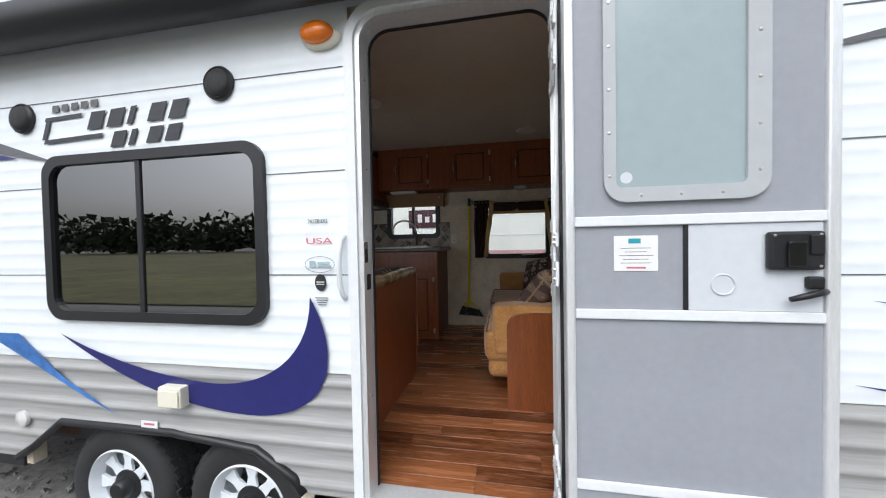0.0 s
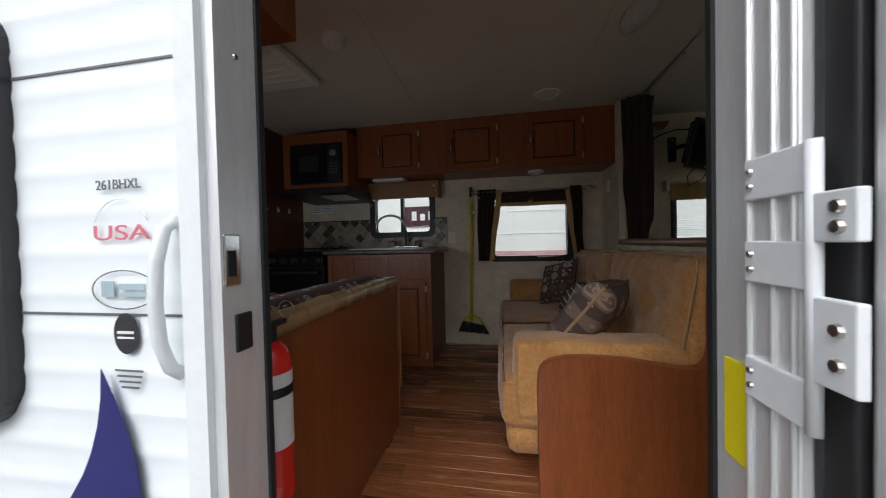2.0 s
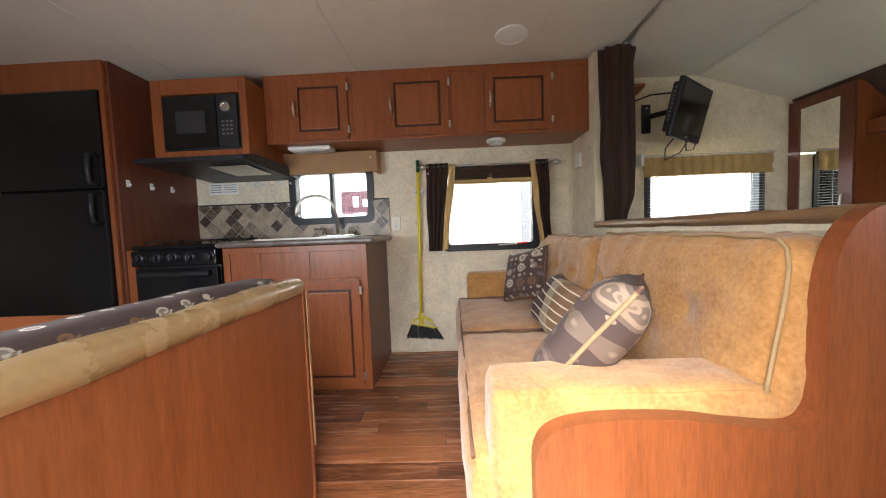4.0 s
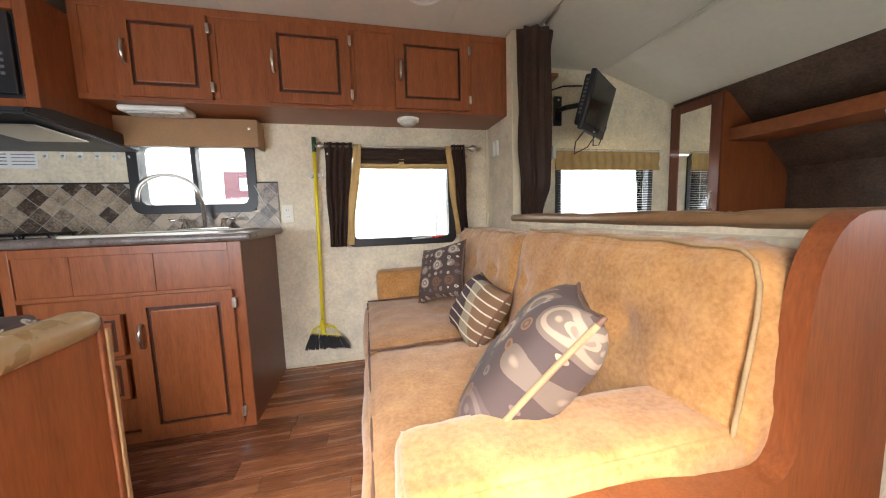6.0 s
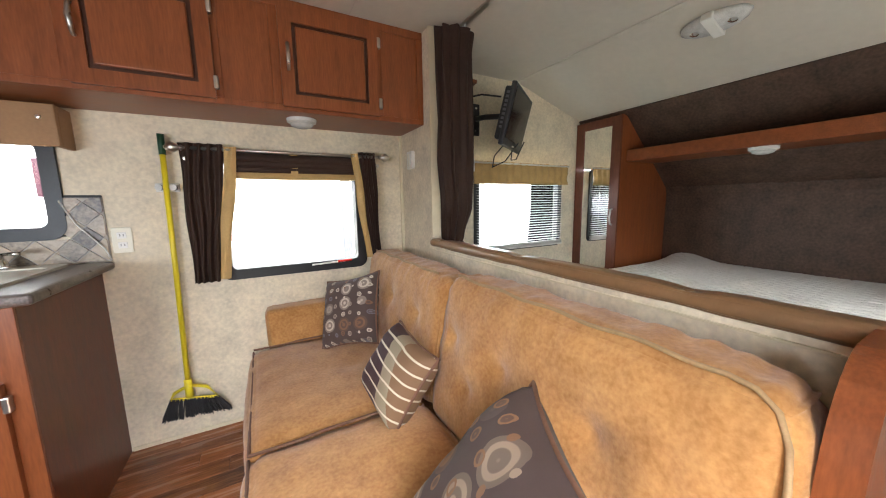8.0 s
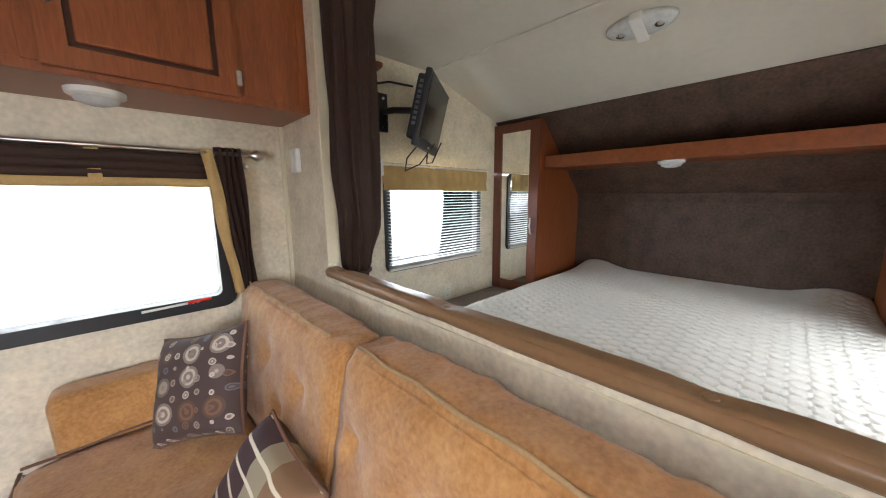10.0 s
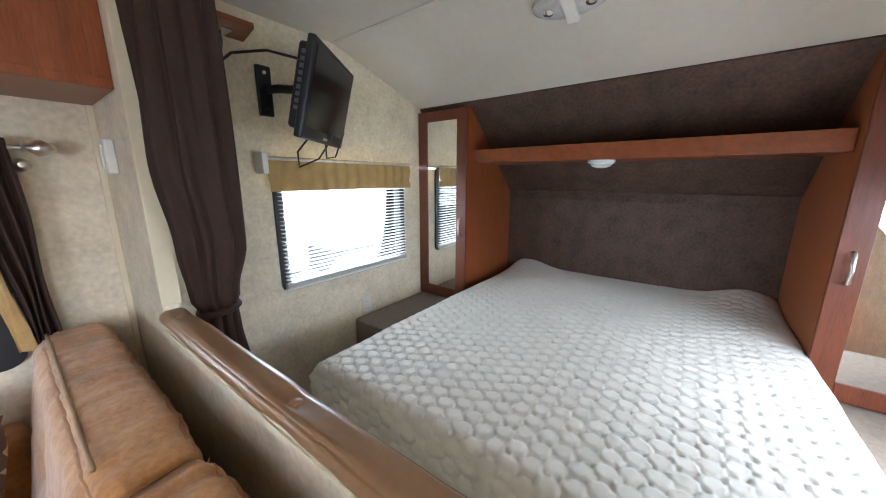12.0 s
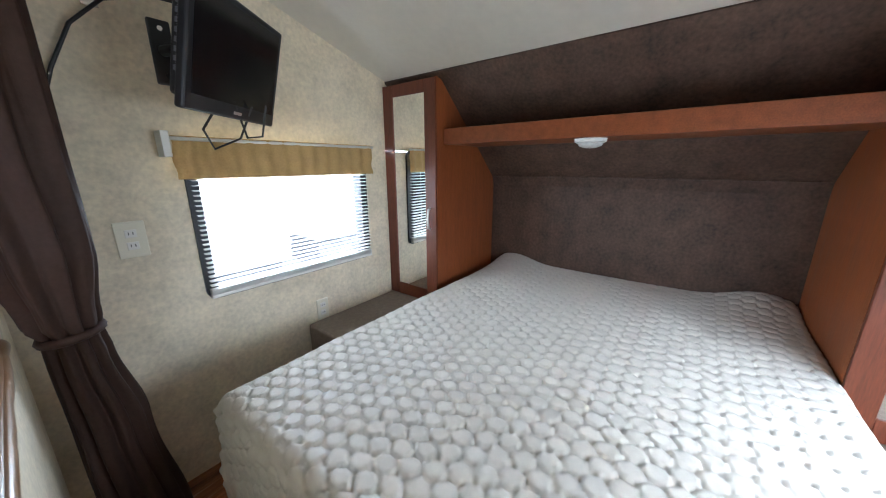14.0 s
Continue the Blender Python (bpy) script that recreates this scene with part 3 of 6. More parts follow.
def siding(name, z0, z1, pitch, depth, m, label):
    """Rolled metal sheet with level ribs, cut out round the openings."""
    holes = [(DINETTE_WIN[0] + 0.028, DINETTE_WIN[1] - 0.028, DINETTE_WIN[2] + 0.028, DINETTE_WIN[3] - 0.028), (DOOR[0] - 0.035, DOOR[1] + 0.03, -1, DOOR[3] + 0.04), (1.35, 2.2, 0.8, 1.42)]
    xs = sorted({XW, XE, *[h[0] for h in holes], *[h[1] for h in holes]})
    zs = sorted({z0, z1, *[z for h in holes for z in h[2:] if z0 < z < z1]})
    k = 0
    grid = []
    while z0 + k * pitch / 8 < z1:
        grid.append(z0 + k * pitch / 8)
        k += 1
    zs = sorted({*zs, *[round(g, 5) for g in grid]})
    arch = [(-2.30, 0.0), (-2.20, 0.06), (-2.02, 0.20), (-1.4, 0.20), (-1.0, 0.165), (-0.83, 0.06), (-0.79, 0.0)]

    def dep(z):
        f = ((z - z0) / pitch) % 1
        return depth * (math.exp(-((f - 0.5) / 0.16) ** 2))

    verts, faces = [], []
    for i in range(len(xs) - 1):
        a, b = xs[i], xs[i + 1]
        steps = 1 if z0 > 0.3 else max(1, int((b - a) / 0.04))
        for q in range(steps):
            xa, xb = a + (b - a) * q / steps, a + (b - a) * (q + 1) / steps
            cx = (xa + xb) / 2
            top = -1
            if z0 < 0.3 and arch[0][0] < cx < arch[-1][0]:
                for (p, s), (u, w) in zip(arch, arch[1:]):
                    if p <= cx <= u:
                        top = s + (w - s) * (cx - p) / (u - p)
            for c, d in zip(zs, zs[1:]):
                cz = (c + d) / 2
                if any(h[0] < cx < h[1] and h[2] < cz < h[3] for h in holes) or cz < top:
                    continue
                n = len(verts)
                verts += [(xa, YO - dep(c), c), (xb, YO - dep(c), c), (xb, YO - dep(d), d), (xa, YO - dep(d), d)]
                faces.append((n, n + 1, n + 2, n + 3))
    bm = bmesh.new()
    me = bpy.data.meshes.new("t")
    me.from_pydata(verts, [], faces)
    bm.from_mesh(me)
    bpy.data.meshes.remove(me)
    bmesh.ops.remove_doubles(bm, verts=bm.verts, dist=0.0002)
    ob = part(name, bm, m, smooth=True)
    return tagged(ob, label, "siding", kind="structure")


siding("siding_lower", 0.0, 0.487, 0.0815, 0.012, M_SIDING_GREY, "grey ribbed aluminium siding above the wheels")
for z0, z1 in zip(SEAMS, (*SEAMS[1:], 2.12)):
    siding("siding_panel", z0, z1 - 0.003, (z1 - z0) / 6, 0.0022, M_SIDING, "white ribbed aluminium siding sheet")
for z in SEAMS[1:]:
    for a, b in ((XW, DINETTE_WIN[0]), (DINETTE_WIN[1], DOOR[0] - 0.06), (DOOR[1] + 0.06, XE)) if z < 1.4 else ((XW, DOOR[0] - 0.06), (DOOR[1] + 0.06, XE)):
        tagged(box("trim", (a, b, YO - 0.002, YO + 0.008, z - 0.003, z + 0.001), M_INK, bev=0), "dark seam between siding sheets", "trim", kind="structure")


def pane_window(name, w, y_out, m_frame, m_glass, label, split=None, rim=0.045, proud=0.022, r=0.06, through_to=None):
    x0, x1, z0, z1 = w
    ob = empty(name, ((x0 + x1) / 2, y_out, z0), label, "window", kind="structure")
    s = -1 if y_out < 2 else 1
    d = through_to if through_to is not None else y_out - s * 0.07
    ya, yb = sorted((y_out + s * proud, d))
    part("window_frame", ring_bm(rrect(x0 - 0.012, x1 + 0.012, z0 - 0.012, z1 + 0.012, r), rrect(x0 + rim, x1 - rim, z0 + rim, z1 - rim, max(0.01, r - rim * 0.6)), ya, yb), m_frame, ob)
    ym = (ya + yb) / 2
    cuts = [x0 + rim, *(split or []), x1 - rim]
    for q in split or []:
        box("mullion", (q - 0.013, q + 0.013, ya + 0.008, yb - 0.008, z0 + rim, z1 - rim), m_frame, ob)
    for a, b in zip(cuts, cuts[1:]):
        g = box("pane", (a - 0.004, b + 0.004, ym - 0.002, ym + 0.002, z0 + rim - 0.006, z1 - rim + 0.006), m_glass, ob, bev=0)
        g.visible_shadow = False
    return ob


pane_window("window_1", DINETTE_WIN, YO, M_BLACK, M_TINT, "black-framed sliding window with dark tinted glass", [-1.53], 0.03, 0.022, 0.09, YO + 0.012)
pane_window("window_2", BED_NEAR_WIN, YO, M_BLACK, M_GLASS, "black-framed bedroom window on the door side", [1.78], 0.04, 0.02, 0.06)
pane_window("window_3", W1, YF + 0.05, M_BLACK, M_GLASS, "small black-framed sliding window over the sink", [-1.06], 0.04, 0.012, 0.06, YF - 0.016)
pane_window("window_4", W2, YF + 0.05, M_BLACK, M_GLASS, "black-framed window between brown curtains", None, 0.04, 0.012, 0.05, YF - 0.016)
pane_window("window_5", W3, YF + 0.05, M_BLACK, M_GLASS, "black-framed bedroom window with raised blind", None, 0.03, 0.012, 0.04, YF - 0.012)


def door_frame():
    ob = empty("door_frame", (-0.16, YO, 0), "aluminium entry door frame with rounded top", "door frame", kind="structure")
    def arch(g, z0, r):
        x0, x1, z1 = DOOR[0] - g, DOOR[1] + g, DOOR[3] + g
        pts = [(x1, z0)]
        for k in range(11):
            t = radians(90 * k / 10)
            pts.append((x1 - r + r * math.cos(t), z1 - r + r * math.sin(t)))
        for k in range(11):
            t = radians(90 + 90 * k / 10)
            pts.append((x0 + r + r * math.cos(t), z1 - r + r * math.sin(t)))
        pts.append((x0, z0))
        return pts
    def band(g0, g1, y0, y1, m, name, lab=""):
        o, i = arch(g0, -0.02, 0.10 + g0), arch(g1, -0.02, 0.10 + g1)
        bm = bmesh.new()
        n = len(o)
        R = [[bm.verts.new((p[0], y, p[1])) for p in q] for q, y in ((o, y0), (i, y0), (i, y1), (o, y1))]
        for a in range(4):
            for k in range(n - 1):
                bm.faces.new((R[a][k], R[a][k + 1], R[(a + 1) % 4][k + 1], R[(a + 1) % 4][k]))
        for k in (0, n - 1):
            bm.faces.new([R[a][k] for a in range(4)])
        return part(name, bm, m, ob, lab)
    band(0.045, 0.008, YO - 0.022, YO + 0.01, M_WHITE_METAL, "outer_flange", "white outer door flange")
    band(0.0075, -0.012, YO - 0.010, YI + 0.012, M_ALU, "jamb", "brushed aluminium jamb")
    band(-0.0125, -0.018, YI + 0.002, YI + 0.014, M_SEAL, "seal", "black rubber door seal")
    box("sill", (DOOR[0] - 0.01, DOOR[1] + 0.01, YO - 0.03, YI + 0.02, -0.03, 0.008), M_ALU, ob, "aluminium door sill")
    for z in (1.28, 0.40, 1.62, 0.86):
        lathe("screw", [(0, 0), (0.005, 0), (0.004, 0.0025), (0, 0.003)], pose(DOOR[0] + 0.0125, YO + 0.03, z, 0, 90, 0), M_CHROME, ob, seg=10)
    box("strike_plate", (DOOR[0] + 0.010, DOOR[0] + 0.016, YO + 0.012, YO + 0.045, 0.815, 0.875), M_BLACK, ob, "black strike plate")
    box("latch_plate", (DOOR[0] + 0.010, DOOR[0] + 0.015, YO - 0.006, YO + 0.025, 0.92, 1.00), M_CHROME, ob, "worn latch plate")
    box("latch_slot", (DOOR[0] + 0.012, DOOR[0] + 0.0165, YO - 0.001, YO + 0.016, 0.935, 0.975), M_SEAL, ob)
    box("warning_label", (DOOR[1] - 0.0165, DOOR[1] - 0.013, YO + 0.004, YO + 0.052, 0.70, 0.825), M_YLABEL, ob, "yellow warning label")


door_frame()


def entry_door():
    """Open outward, folded back against the wall; its inner face looks at the walker."""
    hx, hy = 0.186, 0.872
    d = empty("door_1", (hx, hy, 0.03), "open grey entry door with frosted window and white rails", "door", kind="structure")
    w, h = 0.666, 1.84
    box("panel", (0.02, w - 0.02, 0.0, 0.03, 0.02, h - 0.02), M_DOOR, d, "textured grey inner panel", local=True, bev=0.002)
    part("edge_frame", boxes([(0, 0.026, -0.012, 0.04, 0, h), (w - 0.03, w, -0.012, 0.04, 0, h), (0.026, w - 0.03, -0.012, 0.04, 0, 0.03), (0.026, w - 0.03, -0.012, 0.04, h - 0.03, h)], 0.005), M_ALU, d, "aluminium door edge", local=True)
    for z in (0.735, 1.0, 0.232):
        box("rail", (0.026, w - 0.03, -0.010, -0.0005, z, z + 0.028), M_WHITE_METAL, d, "white cross rail", local=True)
    box("back_panel", (0.321, w - 0.034, -0.004, -0.0005, 0.764, 0.999), M_DOOR_WHITE, d, "pale plastic panel behind the latch", local=True, bev=0.001)
    box("screen_edge", (0.309, 0.320, -0.007, -0.0005, 0.764, 0.999), M_BLACK, d, "dark slide track", local=True, bev=0.001)
    lathe("thumb_ring", [(0, 0), (0.030, 0), (0.030, 0.003), (0.027, 0.004), (0.025, 0.001), (0, 0.001)], pose(0.404, -0.004, 0.835, 90, 0, 0), M_DOOR_WHITE, d, "clear round finger pull", local=True)
    lk = part("latch", boxes([(0.50, 0.622, -0.026, -0.004, 0.875, 0.975)], 0.008, 3), M_BLACK, d, "black latch housing", local=True)
    box("lever", (0.535, 0.575, -0.036, -0.0265, 0.885, 0.95), M_BLACK_GLOSS, lk, local=True, bev=0.005)
    box("lever_guard", (0.585, 0.615, -0.032, -0.0265, 0.915, 0.965), M_BLACK, lk, local=True, bev=0.004)
    for px, pz in ((0.51, 0.965), (0.61, 0.885), (0.61, 0.966)):
        lathe("screw", [(0, 0), (0.004, 0), (0.003, 0.002), (0, 0.003)], pose(px, -0.026, pz, 90, 0, 0), M_NICKEL, lk, seg=8, local=True)
    part("deadbolt", boxes([(0.588, 0.625, -0.022, -0.004, 0.825, 0.858)], 0.006, 2), M_BLACK, d, "black deadbolt", local=True)
    tube("pull_handle", [(0.632, -0.012, 0.818), (0.605, -0.03, 0.818), (0.575, -0.032, 0.81), (0.542, -0.028, 0.80)], [0.008, 0.009, 0.009, 0.007], M_BLACK, d, "black curved pull handle", local=True)
    st = box("sticker", (0.132, 0.246, -0.0022, -0.0006, 0.872, 0.972), M_LABEL, d, "white notice sticker", local=True, bev=0)
    box("print", (0.170, 0.202, -0.0028, -0.0023, 0.950, 0.964), M_TEAL, st, local=True, bev=0)
    for k, (a, b) in enumerate(((0.150, 0.226), (0.160, 0.217), (0.145, 0.234), (0.155, 0.222), (0.150, 0.228))):
        box("print", (a, b, -0.0028, -0.0023, 0.936 - 0.0105 * k, 0.9375 - 0.0105 * k), M_INK, st, local=True, bev=0)
    box("print", (0.165, 0.215, -0.0028, -0.0023, 0.879, 0.884), M_REDINK, st, local=True, bev=0)
    wf = part("window_frame", ring_bm(rrect(0.104, 0.511, 1.066, 1.75, 0.06), rrect(0.136, 0.457, 1.107, 1.715, 0.015), -0.014, -0.0005), M_DOOR_RIM, d, "moulded pale window surround", local=True)
    for x in (0.118, 0.485):
        for z in (1.14, 1.26, 1.38, 1.50, 1.62):
            lathe("screw", [(0, 0), (0.005, 0), (0.004, 0.002), (0, 0.003)], pose(x, -0.014, z, 90, 0, 0), M_NICKEL, wf, seg=8, local=True)
    for x in (0.2, 0.3, 0.4):
        lathe("screw", [(0, 0), (0.005, 0), (0.004, 0.002), (0, 0.003)], pose(x, -0.014, 1.085, 90, 0, 0), M_NICKEL, wf, seg=8, local=True)
    box("pane", (0.13, 0.462, -0.004, -0.0006, 1.10, 1.72), M_FROST, d, "frosted glass pane", local=True, bev=0)
    # straps that reach from the jamb to the door edge
    # interleaved leaves: three on the jamb, two on the door edge
    for zb in (0.06, 0.775, 1.44):
        hg = tube("hinge", [(-0.020, 0.062, zb), (-0.020, 0.062, zb + 0.256)], 0.006, M_WHITE_METAL, d, "white interleaved strap hinge", local=True, sides=12)
        for q in (0.0, 0.125, 0.212):
            box("jamb_leaf", (-0.022, -0.0145, 0.066, 0.142, zb + q, zb + q + 0.044), M_WHITE_METAL, hg, local=True, bev=0.002)
            for e in (0.014, 0.030):
                lathe("screw", [(0, 0), (0.004, 0), (0.003, 0.003), (0, 0.003)], pose(-0.022, 0.132, zb + q + e, 0, -90, 0), M_NICKEL, hg, seg=8, local=True)
        for q, e in ((0.048, 0.074), (0.168, 0.042)):
            box("door_leaf", (-0.024, -0.0145, 0.022, 0.0605, zb + q, zb + q + e), M_WHITE_METAL, hg, local=True, bev=0.002)
            for f in (0.3, 0.68):
                lathe("bolt", [(0, 0), (0.006, 0), (0.005, 0.004), (0, 0.005)], pose(-0.024, 0.036, zb + q + e * f, 0, -90, 0), M_NICKEL, hg, seg=8, local=True)
    box("gasket", (-0.004, 0.012, 0.045, 0.075, 0.0, h), M_SEAL, d, "black rubber gasket", local=True)
    box("edge_strip", (-0.014, 0.0, 0.085, 0.15, 0.0, h), M_ALU, d, "aluminium hinge channel", local=True)
    for yy in (0.088, 0.112, 0.145):
        tube("channel_lip", [(-0.015, yy, 0.0), (-0.015, yy, h)], 0.003, M_ALU, d, "rolled channel lip", local=True)
    lathe("round_sticker", [(0, 0), (0.016, 0), (0.016, 0.0006), (0, 0.0006)], pose(0.165, -0.004, 1.135, 90, 0, 0), M_DOOR_WHITE, d, "small pale round sticker", local=True)


entry_door()


def wheel(cx):
    cz, y0 = GZ + 0.30, 1.075
    w = empty("trailer_wheel", (cx, y0 + 0.09, GZ), "black trailer tyre on a white spoked steel rim", "wheel", "tandem trailer wheels")
    M4 = Matrix.Translation((cx, y0, cz)) @ Matrix.Rotation(-Q, 4, "X")
    tyre = lathe("tyre", [(0.185, 0.02), (0.20, 0.005), (0.25, 0.0), (0.282, 0.012), (0.297, 0.035), (0.30, 0.09), (0.297, 0.15), (0.28, 0.175), (0.2, 0.18), (0.19, 0.17)], M4, M_RUBBER, w, "black treaded tyre", seg=56, caps=False)
    tread = bmesh.new()
    for k in range(40):
        for j, yy in enumerate((0.045, 0.078, 0.112, 0.142)):
            a = 2 * math.pi * (k + 0.3 * j) / 40
            r = bmesh.ops.create_cube(tread, size=1.0)
            T = Matrix.Translation((cx, y0 + yy, cz)) @ Matrix.Rotation(a, 4, "Y") @ Matrix.Translation((0, 0, 0.299)) @ Matrix.Rotation(radians(18 * (-1) ** j), 4, "Z")
            for v in r["verts"]:
                v.co = T @ Vector((v.co.x * 0.036, v.co.y * 0.026, v.co.z * 0.012))
    part("tread", tread, M_RUBBER, tyre)
    rim = lathe("rim", [(0.187, 0.16), (0.187, 0.03), (0.192, 0.012), (0.186, 0.006), (0.178, 0.014), (0.165, 0.05), (0.16, 0.055), (0.16, 0.16)], M4, M_RIM, w, "white steel rim", seg=48, caps=False)
    for k in range(8):
        a = 2 * math.pi * k / 8
        T = Matrix.Translation((cx, y0 + 0.045, cz)) @ Matrix.Rotation(a, 4, "Y")
        bm = prism_bm([(-0.028, 0.06), (0.028, 0.06), (0.018, 0.115), (0.034, 0.164), (-0.034, 0.164), (-0.018, 0.115)], 0, 0.012)
        bmesh.ops.transform(bm, matrix=T, verts=bm.verts)
        part("spoke", bm, M_RIM, rim)
    lathe("hub", [(0.075, 0.07), (0.075, 0.04), (0.05, 0.035), (0.045, 0.0), (0.038, -0.008), (0, -0.01)], M4, M_BLACK, w, "black hub cap")


wheel(-1.79)
wheel(-1.11)
arch_pts = [(-2.30, 0.0), (-2.20, 0.06), (-2.02, 0.195), (-1.4, 0.195), (-1.0, 0.16), (-0.83, 0.06), (-0.79, 0.0)]
fend = empty("fender_trim", (-1.5, YO, 0.1), "black wheel arch moulding", "trim")
tube("moulding", [(x, YO - 0.006, z) for x, z in arch_pts], 0.018, M_BLACK, fend)
part("well_liner", boxes([(-2.4, -0.7, 1.32, 1.34, -0.1, 0.35), (-2.4, -0.7, YO + 0.03, 1.33, 0.26, 0.27)], 0), M_BLACK, fend, "dark wheel well")
tagged(box("skirt", (XW, -2.3, YO + 0.01, YO + 0.03, -0.06, 0.0), M_BLACK), "dark lower frame rail", "trim", kind="structure")
tagged(box("chassis", (XW, XE, 1.45, 1.53, -0.2, -0.1), M_BLACK), "black chassis beam", "beam", kind="structure")

awn = empty("rolled_awning", (-1.5, 0.93, 1.88), "rolled black awning on the trailer side", "awning")
lathe("roll", [(0, -1.9), (0.085, -1.9), (0.085, 1.9), (0, 1.9)], pose(-1.6, 0.93, 1.935, 0, 90, 0), M_BLACK, awn, "black vinyl awning roll", seg=24)
box("bracket", (-3.4, 0.4, 0.985, YO - 0.004, 1.98, 2.03), M_WHITE_METAL, awn, "white awning rail")


def speaker(x, z):
    s = empty("outdoor_speaker", (x, YO, z), "round black outdoor loudspeaker", "speaker", "outdoor speakers")
    lathe("rim", [(0, 0), (0.068, 0), (0.068, 0.012), (0.06, 0.02), (0.056, 0.016), (0, 0.016)], pose(x, YO - 0.002, z, 90, 0, 0), M_BLACK, s)
    lathe("grille", [(0.055, 0.0165), (0.05, 0.023), (0.03, 0.029), (0, 0.031)], pose(x, YO - 0.002, z, 90, 0, 0), M_RUBBER, s)


speaker(-2.171, 1.60)
speaker(-1.115, 1.652)
ml = empty("marker_lamp", (-0.667, YO, 1.78), "oval amber marker lamp on a cream base", "lamp")
bm = lathe_bm([(0, 0), (0.062, 0), (0.062, 0.012), (0.05, 0.018), (0, 0.018)], pose(0, 0, 0))
bmesh.ops.transform(bm, matrix=pose(-0.657, YO - 0.003, 1.775, 90, 0, 0) @ Matrix.Diagonal((1.25, 0.72, 1, 1)), verts=bm.verts)
part("lamp_base", bm, M_ALMOND, ml, "cream plastic base", smooth=True)
bm = lathe_bm([(0.05, 0.0), (0.05, 0.012), (0.042, 0.028), (0.025, 0.036), (0, 0.038)], pose(0, 0, 0))
bmesh.ops.transform(bm, matrix=pose(-0.667, YO - 0.018, 1.785, 90, 0, 0) @ Matrix.Diagonal((1.3, 0.78, 1, 1)), verts=bm.verts)
part("lens", bm, M_AMBER, ml, "amber ribbed lens", smooth=True)


def decal(name, outline, m, label, group="", y=YO - 0.0062, d=0.0012):
    c = (sum(p[0] for p in outline) / len(outline), y, sum(p[1] for p in outline) / len(outline))
    return tagged(part(name, prism_bm(outline, y - d, y), m), label, "decal", group)


def bez(p, n=14):
    (a, b), (c, d), (e, f), (g, h) = p
    return [((1 - t) ** 3 * a + 3 * t * (1 - t) ** 2 * c + 3 * t * t * (1 - t) * e + t ** 3 * g, (1 - t) ** 3 * b + 3 * t * (1 - t) ** 2 * d + 3 * t * t * (1 - t) * f + t ** 3 * h) for t in [i / n for i in range(n)]]


sw = bez([(-0.748, 0.79), (-0.70, 0.70), (-0.665, 0.62), (-0.685, 0.50)]) + bez([(-0.685, 0.50), (-0.72, 0.36), (-0.86, 0.305), (-1.03, 0.305)]) + bez([(-1.03, 0.305), (-1.40, 0.31), (-1.72, 0.44), (-2.01, 0.61)])
sw += bez([(-2.01, 0.61), (-1.75, 0.50), (-1.45, 0.435), (-1.20, 0.425)]) + bez([(-1.20, 0.425), (-0.95, 0.42), (-0.75, 0.55), (-0.748, 0.79)])
decal("swoosh_decal", [(x + 0.014, z) for x, z in sw], M_NAVY, "navy blue crescent stripe on the siding", y=YO - 0.0125)
decal("stripe_decal", [(-2.75, 0.66), (-2.42, 0.60), (-2.25, 0.60), (-2.22, 0.57), (-1.98, 0.40), (-1.70, 0.258), (-1.86, 0.32), (-2.12, 0.44), (-2.40, 0.565)], M_BLUE, "blue pointed stripe on the siding", y=YO - 0.0125)
decal("stripe_decal", [(-2.9, 1.62), (-2.45, 1.54), (-2.02, 1.40), (-2.06, 1.40), (-2.45, 1.47), (-2.9, 1.56)], M_INK, "grey pointed stripe beside the window")
decal("stripe_decal", [(-2.9, 1.54), (-2.45, 1.47), (-2.22, 1.42), (-2.5, 1.42), (-2.9, 1.45)], M_NAVY, "navy pointed stripe beside the window")
decal("stripe_decal", [(0.98, 1.56), (1.5, 1.66), (1.5, 1.61), (0.98, 1.545)], M_INK, "grey pointed stripe beyond the door")
decal("stripe_decal", [(1.06, 0.80), (1.5, 0.74), (1.5, 0.70)], M_NAVY, "navy pointed stripe beyond the door")
decal("stripe_decal", [(1.02, 0.55), (1.5, 0.50), (1.5, 0.46)], M_NAVY, "navy low stripe beyond the door", y=YO - 0.0125)


def logo():
    """Trade lettering kept as plain slanted bars."""
    def bar(x0, x1, z0, z1, lean, m=M_INK_DARK, name="lettering_bar", tilt=0.03):
        f = lambda x, z: (x + lean * (z - z0), z + tilt * (x + 2.0))
        decal(name, [f(x0, z0), f(x1, z0), f(x1, z1), f(x0, z1)], m, "charcoal slanted bar of the trailer lettering", "trailer lettering")
    for k in range(5):
        bar(-1.995 + 0.055 * k, -1.957 + 0.055 * k, 1.612, 1.642, 0.1, M_INK)
    # long hooked stroke, then one plain slanted bar for each letter
    bar(-2.04, -1.83, 1.575, 1.592, 0.35)
    bar(-2.06, -2.035, 1.495, 1.575, 0.35)
    bar(-2.05, -1.72, 1.475, 1.493, 0.35)
    for k in range(5):
        x = -1.80 + 0.108 * k
        bar(x, x + (0.03 if k == 2 else 0.078), 1.515, 1.590, 0.4)
    for k in range(4):
        x = -1.675 + 0.095 * k
        bar(x, x + (0.03 if k == 1 else 0.068), 1.425, 1.492, 0.4)


